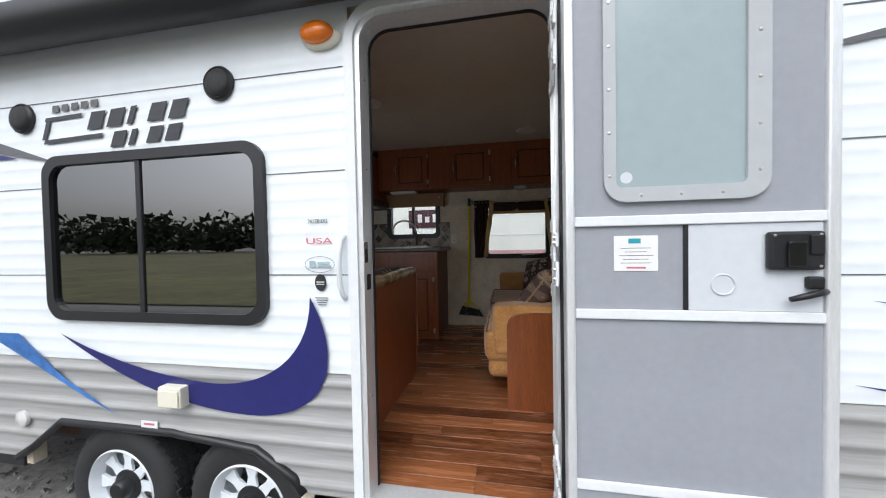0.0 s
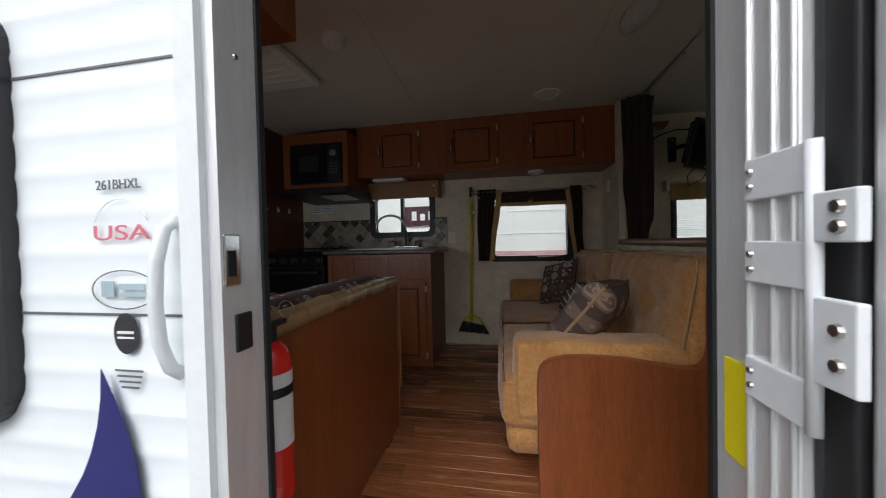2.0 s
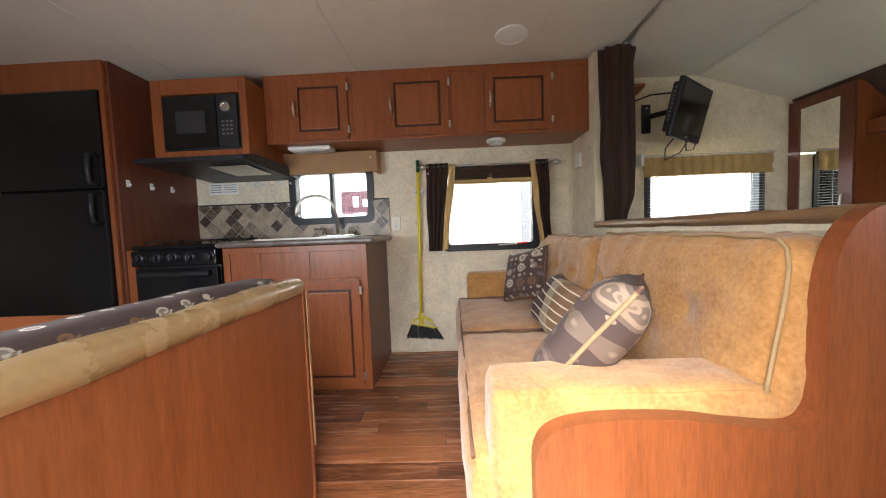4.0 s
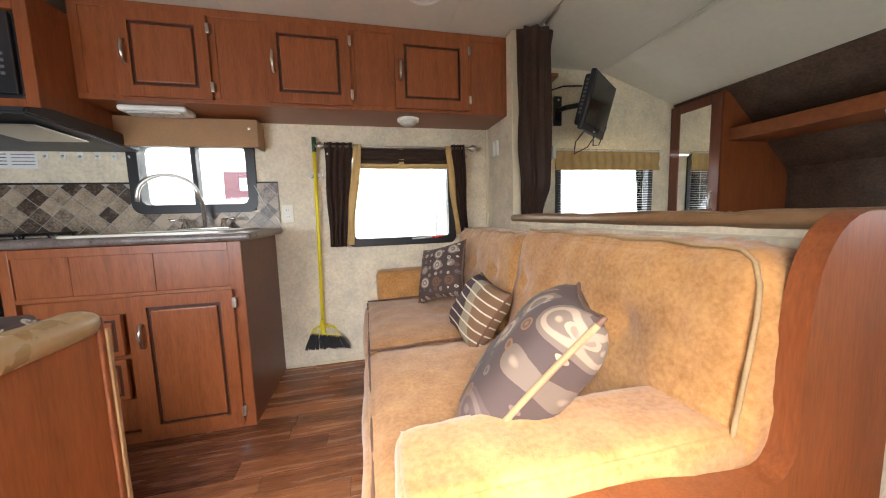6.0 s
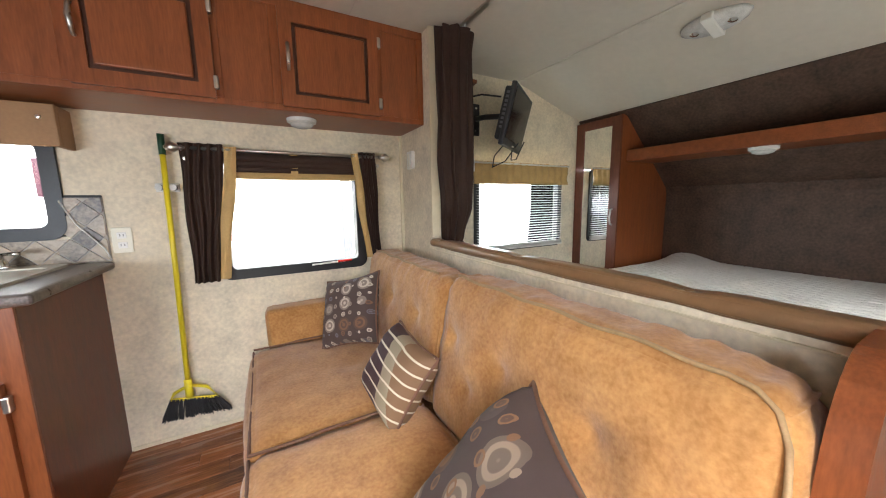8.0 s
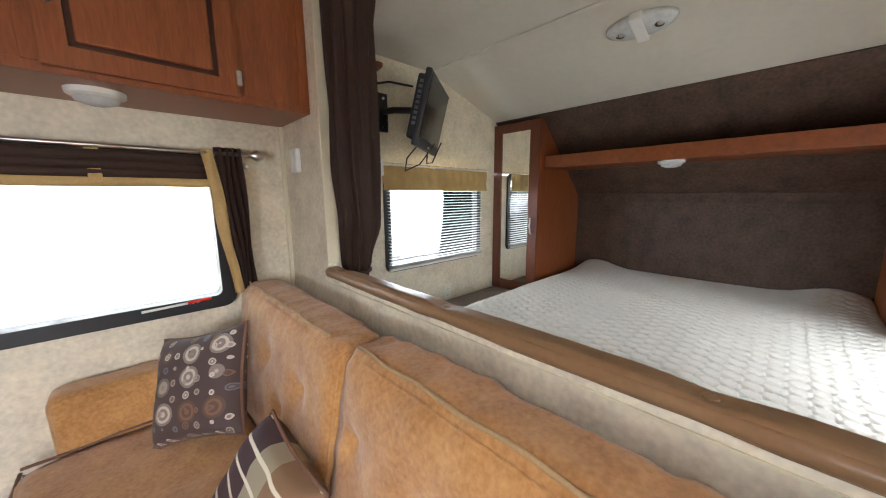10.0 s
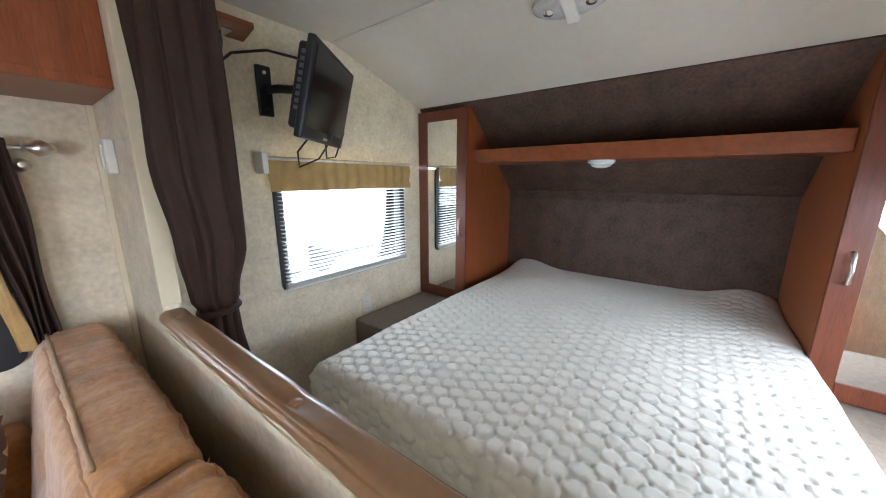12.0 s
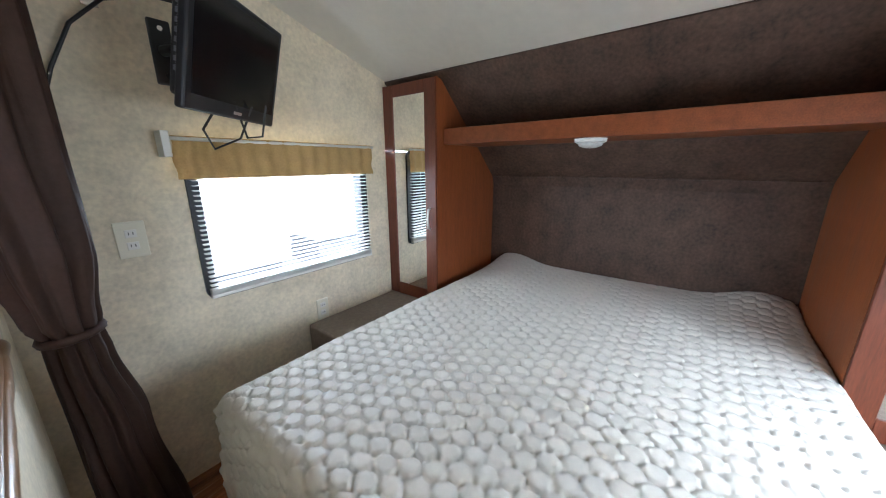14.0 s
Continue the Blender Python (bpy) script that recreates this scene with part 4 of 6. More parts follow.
logo()
UP = lambda x, z, y=YO - 0.0065: pose(x, y, z, 90, 0, 0)
sg = empty("model_lettering", (-0.695, YO, 1.081), "small grey model number on the siding", "lettering")
lettering("letters", "261BHXL", 0.022, UP(-0.695, 1.083), M_INK, sg)
sg = empty("flag_decal", (-0.693, YO, 1.006), "red and grey country decal on the siding", "decal")
lettering("letters", "USA", 0.040, UP(-0.693, 1.006) @ Matrix.Diagonal((1.55, 0.85, 1, 1)), M_REDINK, sg, "red letters")
tube("arc", [(-0.693 + 0.055 * math.cos(t), YO - 0.006, 1.006 + 0.055 * math.sin(t)) for t in [radians(20 + 14 * k) for k in range(11)]], 0.0008, M_ALU, sg)
sg = empty("oval_decal", (-0.693, YO, 0.916), "grey oval badge outline on the siding", "decal")
tube("outline", [(-0.693 + 0.062 * math.cos(radians(12 * k)), YO - 0.006, 0.916 + 0.031 * math.sin(radians(12 * k))) for k in range(30)], 0.0010, M_INK, sg, closed=True, sides=6)
part("print", boxes([(-0.735, -0.71, YO - 0.0075, YO - 0.006, 0.905, 0.93), (-0.70, -0.65, YO - 0.0075, YO - 0.006, 0.916, 0.926), (-0.70, -0.645, YO - 0.0075, YO - 0.006, 0.905, 0.911)], 0), mat("pale_teal_ink", (0.35, 0.45, 0.48), 0.5), sg)
sg = empty("shield_decal", (-0.69, YO, 0.846), "small black shield badge on the siding", "decal")
bm = lathe_bm([(0, 0), (0.03, 0), (0.03, 0.001), (0, 0.001)], pose(0, 0, 0))
bmesh.ops.transform(bm, matrix=pose(-0.69, YO - 0.0062, 0.846, 90, 0, 0) @ Matrix.Diagonal((0.8, 1.1, 1, 1)), verts=bm.verts)
part("shield", bm, M_INK_DARK, sg)
part("print", boxes([(-0.706, -0.674, YO - 0.0082, YO - 0.0073, 0.846, 0.850), (-0.706, -0.674, YO - 0.0082, YO - 0.0073, 0.838, 0.841)], 0), M_LABEL, sg)
for k in range(4):
    tagged(box("small_print", (-0.715 + 0.004 * k, -0.66 - 0.003 * k, YO - 0.0072, YO - 0.0062, 0.785 - 0.009 * k, 0.788 - 0.009 * k), M_INK, bev=0), "grey line of fine print on the siding", "lettering", "fine print lines")
ob = empty("outlet_cover", (-1.364, YO, 0.33), "cream plastic outdoor outlet cover", "outlet")
box("cover", (-1.42, -1.308, 0.978, YO - 0.002, 0.325, 0.412), M_ALMOND, ob, bev=0.006, seg=3)
box("flap", (-1.414, -1.314, 0.972, 0.9775, 0.331, 0.40), M_ALMOND, ob, bev=0.003)
ob = empty("notice_sticker", (-1.517, YO, 0.2), "white sticker with red print above the wheel", "sticker")
box("paper", (-1.56, -1.475, YO - 0.0138, YO - 0.0125, 0.18, 0.24), M_LABEL, ob, bev=0)
box("print", (-1.545, -1.49, YO - 0.0146, YO - 0.014, 0.222, 0.231), M_REDINK, ob, bev=0)
lathe_at = empty("round_cap", (-2.25, YO, 0.193), "clear round reflector on the siding", "reflector")
lathe("cap", [(0, 0), (0.038, 0), (0.036, 0.012), (0.02, 0.018), (0, 0.02)], pose(-2.25, YO - 0.008, 0.193, 90, 0, 0), M_LENS, lathe_at)
gh = empty("grab_handle", (-0.575, YO, 0.8), "white entry grab handle", "handle")
tube("grip", [(-0.588, YO - 0.004, 1.025), (-0.592, YO - 0.022, 1.01), (-0.596, YO - 0.032, 0.96), (-0.598, YO - 0.034, 0.90), (-0.596, YO - 0.031, 0.84), (-0.592, YO - 0.02, 0.80), (-0.588, YO - 0.004, 0.785)], 0.010, M_WHITE_METAL, gh)

# neighbour trailer seen through the far windows
nb = empty("neighbour_trailer", (0, 6.6, GZ), "pale neighbouring travel trailer with maroon panel", "trailer")
box("body", (-7, 3.2, 6.6, 8.8, GZ + 0.5, GZ + 3.2), M_PALE_RV, nb, "pale ribbed body", bev=0.05)
for z in (0.3, 0.7, 1.1, 1.5, 1.9):
    box("rib", (-7, 3.2, 6.592, 6.6, z, z + 0.02), M_WHITE_METAL, nb)
sgn = box("badge_panel", (-1.95, -0.55, 6.580, 6.598, 1.28, 1.66), M_MAROON, nb, "maroon name panel", bev=0.004)
for k in range(6):
    box("badge_bar", (-1.75 + 0.16 * k, -1.66 + 0.16 * k, 6.574, 6.580, 1.40, 1.52 + (0.05 if k in (0, 2) else 0)), M_LABEL, sgn, bev=0)
lathe("badge_disc", [(0, 0), (0.07, 0), (0.07, 0.006), (0, 0.006)], pose(-0.70, 6.58, 1.49, 90, 0, 0), M_LABEL, sgn)
box("corner_post", (1.0, 1.12, 6.55, 6.6, GZ + 0.5, 2.4), M_INK, nb)
for bx_ in (-5.2, -4.4, 1.6):
    lathe("tyre", [(0, 0), (0.33, 0), (0.35, 0.05), (0.35, 0.16), (0.33, 0.2), (0, 0.2)], pose(bx_, 6.9, GZ + 0.35, 90, 0, 0), M_RUBBER, nb)
box("skirt", (-6.9, 3.1, 6.75, 8.7, GZ + 0.01, GZ + 0.499), M_INK, nb)
box("lower_stripe", (-7, 3.2, 6.590, 6.6, 0.72, 0.80), M_PINK, nb)
nb2 = empty("far_trailer", (6, 7.2, GZ), "white trailer parked further along", "trailer")
box("body", (4.0, 12, 7.2, 9.6, GZ + 0.5, GZ + 3.1), M_WHITE_METAL, nb2, bev=0.06)
box("skirt", (4.1, 11.9, 7.4, 9.5, GZ + 0.01, GZ + 0.499), M_INK, nb2)

# ---- kitchen ----


def frame_bm(x0, x1, z0, z1, f, y0, y1):
    bm = ring_bm([(x0, z0), (x1, z0), (x1, z1), (x0, z1)], [(x0 + f, z0 + f), (x1 - f, z0 + f), (x1 - f, z1 - f), (x0 + f, z1 - f)], y0, y1)
    bmesh.ops.bevel(bm, geom=[e for e in bm.edges if abs(e.verts[0].co.y - y0) < 1e-5 and abs(e.verts[1].co.y - y0) < 1e-5 and e.calc_face_angle(0) > 0.5], offset=0.006, segments=2, affect="EDGES")
    return bm


def cab_door(parent, x0, x1, z0, z1, y, name="door", hinge="r", pull=None):
    """Raised-panel door on a front that faces -y."""
    f = 0.052
    d = part(name, frame_bm(x0, x1, z0, z1, f, y - 0.02, y), M_WOOD, parent)
    box("groove", (x0 + f - 0.002, x1 - f + 0.002, y - 0.009, y - 0.001, z0 + f - 0.002, z1 - f + 0.002), M_GROOVE, d, "dark glazed groove", bev=0)
    box("raised_panel", (x0 + f + 0.014, x1 - f - 0.014, y - 0.021, y - 0.008, z0 + f + 0.014, z1 - f - 0.014), M_WOOD, d, bev=0.010, seg=3)
    if pull:
        px, pz, dx, dz = pull
        a, b = (px - dx, pz - dz), (px + dx, pz + dz)
        tube("handle", [(a[0], y - 0.02, a[1]), (a[0], y - 0.034, a[1]), ((a[0] + b[0]) / 2, y - 0.048, (a[1] + b[1]) / 2), (b[0], y - 0.034, b[1]), (b[0], y - 0.02, b[1])], [0.006, 0.006, 0.0085, 0.006, 0.006], M_NICKEL, d, "brushed nickel handle")
    hx = x1 if hinge == "r" else x0
    for z in (z0 + 0.06, z1 - 0.06):
        box("hinge", (hx - 0.004, hx + 0.012, y - 0.023, y - 0.0005, z - 0.024, z + 0.024), M_NICKEL, d, "nickel hinge", bev=0.003)
    return d


up = empty("upper_cabinets", (-0.3, 3.56, 1.575), "cherry wood overhead cabinets with raised-panel doors", "cabinet")
box("body", (-1.359, 0.789, 3.40, YF - 0.001, 1.575, ZC - 0.002), M_WOOD_H, up, bev=0.002)
part("face_frame", boxes([(-1.359, 0.789, 3.388, 3.40, 1.575, 1.60), (-1.359, 0.789, 3.388, 3.40, 1.99, ZC - 0.003)] + [(a, b, 3.388, 3.40, 1.60, 1.99) for a, b in ((-1.359, -1.32), (-1.195, -1.15), (-0.81, -0.765), (-0.56, -0.52), (-0.14, -0.10), (0.08, 0.13), (0.53, 0.57), (0.755, 0.789))], 0.002), M_WOOD, up)
for a, b in ((-1.32, -1.195), (-0.765, -0.56), (-0.10, 0.08), (0.57, 0.755)):
    box("flat_panel", (a, b, 3.393, 3.3998, 1.60, 1.99), M_WOOD, up, bev=0)
cab_door(up, -1.175, -0.795, 1.59, 1.985, 3.387, pull=(-1.145, 1.79, 0, 0.05))
cab_door(up, -0.535, -0.125, 1.59, 1.985, 3.387, pull=(-0.505, 1.79, 0, 0.05))
cab_door(up, 0.115, 0.545, 1.59, 1.985, 3.387, pull=(0.145, 1.79, 0, 0.05))

mwc = empty("microwave_cabinet", (-1.68, 3.4, 1.48), "cherry wood microwave cabinet", "cabinet")
for nm, q in (("side", (-1.96, -1.895, 3.19, YF, 1.47, 1.94)), ("side", (-1.405, -1.36, 3.19, YF, 1.47, 1.94)), ("bottom_rail", (-1.8945, -1.4055, 3.19, YF, 1.47, 1.505)), ("top_rail", (-1.8945, -1.4055, 3.19, YF, 1.848, 1.94))):
    box(nm, q, M_WOOD, mwc)
mw = empty("microwave", (-1.69, 3.3, 1.505), "black built-in microwave oven", "microwave")
box("body", (-1.888, -1.412, 3.20, 3.6, 1.507, 1.845), M_BLACK, mw, bev=0.006)
box("door", (-1.885, -1.548, 3.178, 3.199, 1.52, 1.833), M_BLACK_GLOSS, mw, "glossy black door", bev=0.006)
box("door_window", (-1.80, -1.615, 3.174, 3.1785, 1.605, 1.74), mat("dark_smoked_glass", (0.03, 0.03, 0.032), 0.2), mw, "smoked window", bev=0.002)
box("control_panel", (-1.545, -1.418, 3.180, 3.199, 1.52, 1.833), M_BLACK, mw, bev=0.004)
lathe("dial", [(0, 0), (0.033, 0), (0.03, 0.014), (0.026, 0.014), (0.024, 0.006), (0, 0.006)], pose(-1.482, 3.18, 1.755, 90, 0, 0), M_CHROME, mw, "chrome dial ring")
for i in range(3):
    for j in range(4):
        box("button", (-1.515 + 0.026 * i, -1.50 + 0.026 * i, 3.177, 3.180, 1.59 + 0.025 * j, 1.602 + 0.025 * j), M_INK, mw, bev=0.002)
hood = empty("range_hood", (-1.66, 3.4, 1.38), "black sloping range hood", "hood")
bm = bmesh.new()
hp = [(3.725, 1.39), (3.725, 1.468), (3.19, 1.468), (3.07, 1.44), (3.07, 1.415)]
A = [bm.verts.new((-1.99, y, z)) for y, z in hp]
B = [bm.verts.new((-1.32, y, z)) for y, z in hp]
bm.faces.new(A)
bm.faces.new(B[::-1])
for k in range(5):
    bm.faces.new((A[k], A[(k + 1) % 5], B[(k + 1) % 5], B[k]))
bmesh.ops.bevel(bm, geom=bm.edges[:], offset=0.008, segments=2, affect="EDGES")
part("shell", bm, M_BLACK, hood)
bm = boxes([(-1.62, -1.38, 3.18, 3.45, 0, 0.006)], 0.002)
bmesh.ops.transform(bm, matrix=Matrix.Translation((0, 3.315, 1.392)) @ Matrix.Rotation(radians(-2), 4, "X") @ Matrix.Translation((0, -3.315, 0)), verts=bm.verts)
part("filter", bm, M_NICKEL, hood, "aluminium grease filter")

# base cabinet, worktop, sink
bc = empty("base_cabinet", (-1.1, 3.4, 0), "cherry wood base cabinet under the sink", "cabinet")
# end face away from the light: its shade is in the veneer colour
box("side_panel", (-0.665, -0.65, 3.132, YF - 0.001, 0.0, 0.895), M_WOOD_SHADED, bc, "cherry end panel with shade in its colour", bev=0.001)
box("body", (-1.53, -0.666, 3.145, YF - 0.001, 0.05, 0.893), M_WOOD, bc, bev=0.001)
part("face_frame", boxes([(-1.53, -1.49, 3.12, 3.144, 0, 0.893), (-0.705, -0.65, 3.12, 3.1315, 0, 0.893), (-1.49, -0.705, 3.12, 3.144, 0.855, 0.893), (-1.49, -0.705, 3.12, 3.144, 0.67, 0.69), (-1.49, -0.705, 3.12, 3.144, 0.0, 0.04), (-1.12, -1.06, 3.12, 3.144, 0.04, 0.67)], 0.002), M_WOOD, bc)
for a, b in ((-1.488, -1.30), (-1.298, -1.0), (-0.998, -0.706)):
    box("false_front", (a, b, 3.126, 3.144, 0.69, 0.855), M_WOOD, bc, bev=0.001)
cab_door(bc, -1.085, -0.695, 0.03, 0.675, 3.119, pull=(-1.055, 0.50, 0, 0.05))
for z0, z1 in ((0.42, 0.60), (0.22, 0.40)):
    dr = part("drawer", boxes([(-1.47, -1.13, 3.10, 3.119, z0, z1)], 0.004), M_WOOD, bc)
    box("groove", (-1.45, -1.15, 3.0985, 3.1005, z0 + 0.02, z1 - 0.02), M_GROOVE, dr, bev=0)
    box("raised_panel", (-1.44, -1.16, 3.092, 3.099, z0 + 0.03, z1 - 0.03), M_WOOD_H, dr, bev=0.004)
    zc = (z0 + z1) / 2 + 0.02
    tube("handle", [(-1.36, 3.093, zc), (-1.36, 3.078, zc), (-1.31, 3.066, zc), (-1.26, 3.078, zc), (-1.26, 3.093, zc)], [0.006, 0.006, 0.0085, 0.006, 0.006], M_NICKEL, dr, "nickel drawer handle")
wt_ = empty("worktop", (-1.1, 3.4, 0.9), "dark grey stone-look laminate worktop", "worktop")
part("top", boxes([(-1.56, -0.60, 3.095, 3.72, 0.896, 0.932)], 0.014, 3), M_COUNTER, wt_)
sk = empty("sink", (-1.05, 3.4, 0.93), "almond drop-in kitchen sink", "sink")
part("rim", ring_bm(rrect(-1.38, -0.72, 3.16, 3.68, 0.05), rrect(-1.35, -0.75, 3.19, 3.60, 0.05), 0.932, 0.942), M_SINK, sk)
for o in sk.children:
    for v in o.data.vertices:
        q = v.co + base_of(sk)
        v.co = Vector((q.x, q.z, q.y)) - base_of(sk)
box("bowl", (-1.352, -0.748, 3.188, 3.602, 0.9325, 0.936), M_SINK, sk, bev=0.001)
tap = empty("kitchen_faucet", (-1.0, 3.64, 0.942), "brushed nickel gooseneck faucet with two lever handles", "faucet")
box("base_plate", (-1.13, -0.87, 3.615, 3.67, 0.9425, 0.953), M_CHROME, tap, bev=0.004)
tube("spout", [(-1.0, 3.64, 0.95), (-1.0, 3.64, 1.10)] + [(-1.125 + 0.125 * math.cos(radians(a)), 3.60 - 0.04 * (1 - math.cos(radians(a))) , 1.13 + 0.115 * math.sin(radians(a))) for a in range(0, 181, 15)] + [(-1.252, 3.52, 1.10)], 0.011, M_NICKEL, tap)
for sx in (-1, 1):
    h = lathe("valve", [(0, 0), (0.022, 0), (0.018, 0.02), (0.012, 0.03), (0.016, 0.045), (0, 0.052)], pose(-1.0 + 0.10 * sx, 3.64, 0.953), M_CHROME, tap)
    tube("lever", [(-1.0 + 0.10 * sx, 3.64, 0.995), (-1.0 + 0.135 * sx, 3.625, 1.0), (-1.0 + 0.165 * sx, 3.61, 0.998)], [0.007, 0.006, 0.009], M_CHROME, h)
tube("spray_hose", [(-0.74, 3.71, 1.20), (-0.70, 3.708, 1.10), (-0.62, 3.70, 0.99), (-0.60, 3.69, 0.94)], 0.003, M_WHITE, tap, "thin white cord")

# stove and tall fridge cabinet
st = empty("gas_range", (-1.82, 3.4, 0), "black gas range with four burner knobs", "stove")
box("body", (-2.08, -1.565, 3.15, 3.70, 0.05, 0.90), M_BLACK, st, bev=0.004)
part("cooktop", boxes([(-2.09, -1.558, 3.11, 3.72, 0.90, 0.925)], 0.008, 2), M_BLACK_GLOSS, st)
box("control_panel", (-2.085, -1.56, 3.10, 3.149, 0.80, 0.895), M_BLACK_GLOSS, st, bev=0.006)
for k in range(5):
    x = -2.03 + 0.105 * k + (0.02 if k == 4 else 0)
    kn = lathe("knob", [(0, 0), (0.03, 0), (0.028, 0.008), (0.022, 0.012), (0.02, 0.03), (0, 0.032)], pose(x, 3.10, 0.852, 90, 0, 0), M_BLACK, st, seg=20)
    box("pointer", (x - 0.004, x + 0.004, 3.062, 3.07, 0.835, 0.87), M_BLACK_GLOSS, kn, bev=0.002)
box("oven_door", (-2.08, -1.565, 3.115, 3.149, 0.22, 0.785), M_BLACK_GLOSS, st, bev=0.006)
box("oven_handle", (-2.04, -1.605, 3.085, 3.112, 0.735, 0.765), M_BLACK, st, bev=0.008, seg=3)
for k in range(4):
    for j in range(2):
        a, b = -2.06 + 0.25 * j, -1.84 + 0.25 * j
        y = 3.17 + 0.14 * k
        tube("grate_bar", [(a, y, 0.925), (a + 0.01, y, 0.95), (b - 0.01, y, 0.95), (b, y, 0.925)], 0.005, M_BLACK, st)
for j in range(4):
    tube("grate_bar", [(-2.02 + 0.135 * j, 3.15, 0.95), (-2.02 + 0.135 * j, 3.64, 0.95)], 0.005, M_BLACK, st)
box("stile", (-2.13, -2.082, 3.12, 3.15, 0, 0.90), M_WOOD, st, bev=0.002)
tall = empty("refrigerator_cabinet", (-2.5, 3.3, 0), "tall cherry wood refrigerator surround", "cabinet")
# shadow on this side is painted in through the darker veneer copy
box("side_panel", (-2.15, -2.13, 3.11, YF - 0.001, 0, ZC - 0.002), M_WOOD_SHADED, tall, bev=0.002)
part("face_frame", boxes([(-2.178, -2.151, 3.09, 3.11, 0, ZC - 0.002), (-3.0, -2.1785, 3.09, 3.11, 1.86, ZC - 0.002), (-3.0, -2.92, 3.09, 3.11, 0, 1.86)], 0.002), M_WOOD, tall)
fr = empty("refrigerator", (-2.57, 3.3, 0.1), "black two-door refrigerator in a wood surround", "refrigerator")
box("body", (-2.918, -2.182, 3.14, 3.66, 0.1, 1.855), M_BLACK, fr, bev=0.004)
for z0, z1, hz in ((0.12, 1.27, 1.16), (1.28, 1.85, 1.39)):
    d = box("door", (-2.915, -2.184, 3.07, 3.138, z0, z1), M_BLACK_GLOSS, fr, bev=0.008)
    tube("handle", [(-2.225, 3.071, hz - 0.09), (-2.225, 3.035, hz - 0.08), (-2.225, 3.03, hz), (-2.225, 3.035, hz + 0.08), (-2.225, 3.071, hz + 0.09)], 0.012, M_BLACK, d)


def hook(m4):
    h = empty("wall_hook", m4.translation, "small white adhesive hook", "hook", "white hooks")
    h.matrix_basis = m4
    box("plate", (-0.013, 0.013, -0.005, 0.0, -0.025, 0.02), M_WHITE, h, bev=0.003, local=True)
    tube("prong", [(0, -0.004, -0.005), (0, -0.016, -0.016), (0, -0.022, -0.006)], 0.0045, M_WHITE, h, local=True)
    return h


for y in (3.17, 3.33, 3.49):
    hook(pose(-2.131, y, 1.32, 0, 0, 90))
for k in range(6):
    hook(pose(-1.76 + 0.078 * k, YF, 1.375))
ob = empty("wall_notice", (-1.95, YF, 1.33), "white printed notice on the wall", "notice")
box("paper", (-2.03, -1.80, YF - 0.002, YF - 0.0002, 1.30, 1.385), M_LABEL, ob, bev=0)
for k in range(4):
    part("print", boxes([(-2.02, -1.93, YF - 0.0028, YF - 0.0021, 1.372 - 0.018 * k, 1.377 - 0.018 * k), (-1.91, -1.81, YF - 0.0028, YF - 0.0021, 1.372 - 0.018 * k, 1.376 - 0.018 * k)], 0), M_INK, ob)

vb = empty("window_valance", (-1.03, 3.62, 1.40), "tan fabric-covered box valance over the sink window", "valance")
box("board", (-1.40, -0.665, 3.595, 3.62, 1.405, 1.56), M_VALANCE, vb, bev=0.004)
for x in (-1.40, -0.685):
    box("return_end", (x, x + 0.02, 3.62, YF - 0.001, 1.405, 1.56), M_VALANCE, vb, bev=0.003)
for x in (-1.37, -0.71):
    lathe("stud", [(0, 0), (0.009, 0), (0.007, 0.005), (0, 0.007)], pose(x, 3.595, 1.51, 90, 0, 0), M_NICKEL, vb, seg=12)
ul = empty("under_cabinet_light", (-1.10, 3.55, 1.56), "white twin under-cabinet light", "light")
part("housing", boxes([(-1.25, -0.95, 3.44, 3.56, 1.545, 1.5745)], 0.014, 3), M_WHITE, ul)
for a in (-1.215, -1.095):
    box("lens", (a, a + 0.11, 3.46, 3.54, 1.539, 1.5455), M_LENS, ul, "ribbed lens", bev=0.003)


def puck(x, y, z, name="puck_light"):
    p = empty(name, (x, y, z), "round white puck light, unlit", "light", "puck lights")
    lathe("housing", [(0, 0), (0.068, 0), (0.066, -0.014), (0.056, -0.02), (0, -0.02)], pose(x, y, z), M_WHITE, p)
    lathe("lens", [(0.054, -0.0205), (0.047, -0.032), (0.025, -0.04), (0, -0.042)], pose(x, y, z), M_LENS, p, "ribbed clear lens")


puck(0.20, 3.53, 1.5745)
puck(2.53, 2.555, 1.447)

# broom on the wall
bx, by = -0.385, 3.685
br = empty("broom", (bx, by, 0.13), "yellow angle broom with black bristles hung on the wall", "broom")
tube("pole", [(bx + 0.008, by, 1.40), (bx, by, 0.9), (bx - 0.012, by, 0.30)], 0.0115, M_YELLOW, br, "yellow pole")
tube("grip", [(bx + 0.009, by, 1.49), (bx + 0.008, by, 1.40)], 0.0135, mat("dark_green_grip", (0.015, 0.07, 0.03), 0.5), br, "dark green hand grip")
tube("yoke", [(bx - 0.012, by, 0.31), (bx - 0.02, by, 0.285), (bx - 0.07, by, 0.262), (bx - 0.09, by, 0.232), (bx + 0.105, by, 0.196), (bx + 0.06, by, 0.262), (bx - 0.004, by, 0.288)], 0.008, M_YELLOW, br, "yellow open frame")
tube("clamp", [(bx - 0.012, by, 0.32), (bx - 0.012, by, 0.23)], 0.017, M_YELLOW, br)
bri = bmesh.new()
rnd = random.Random(2)
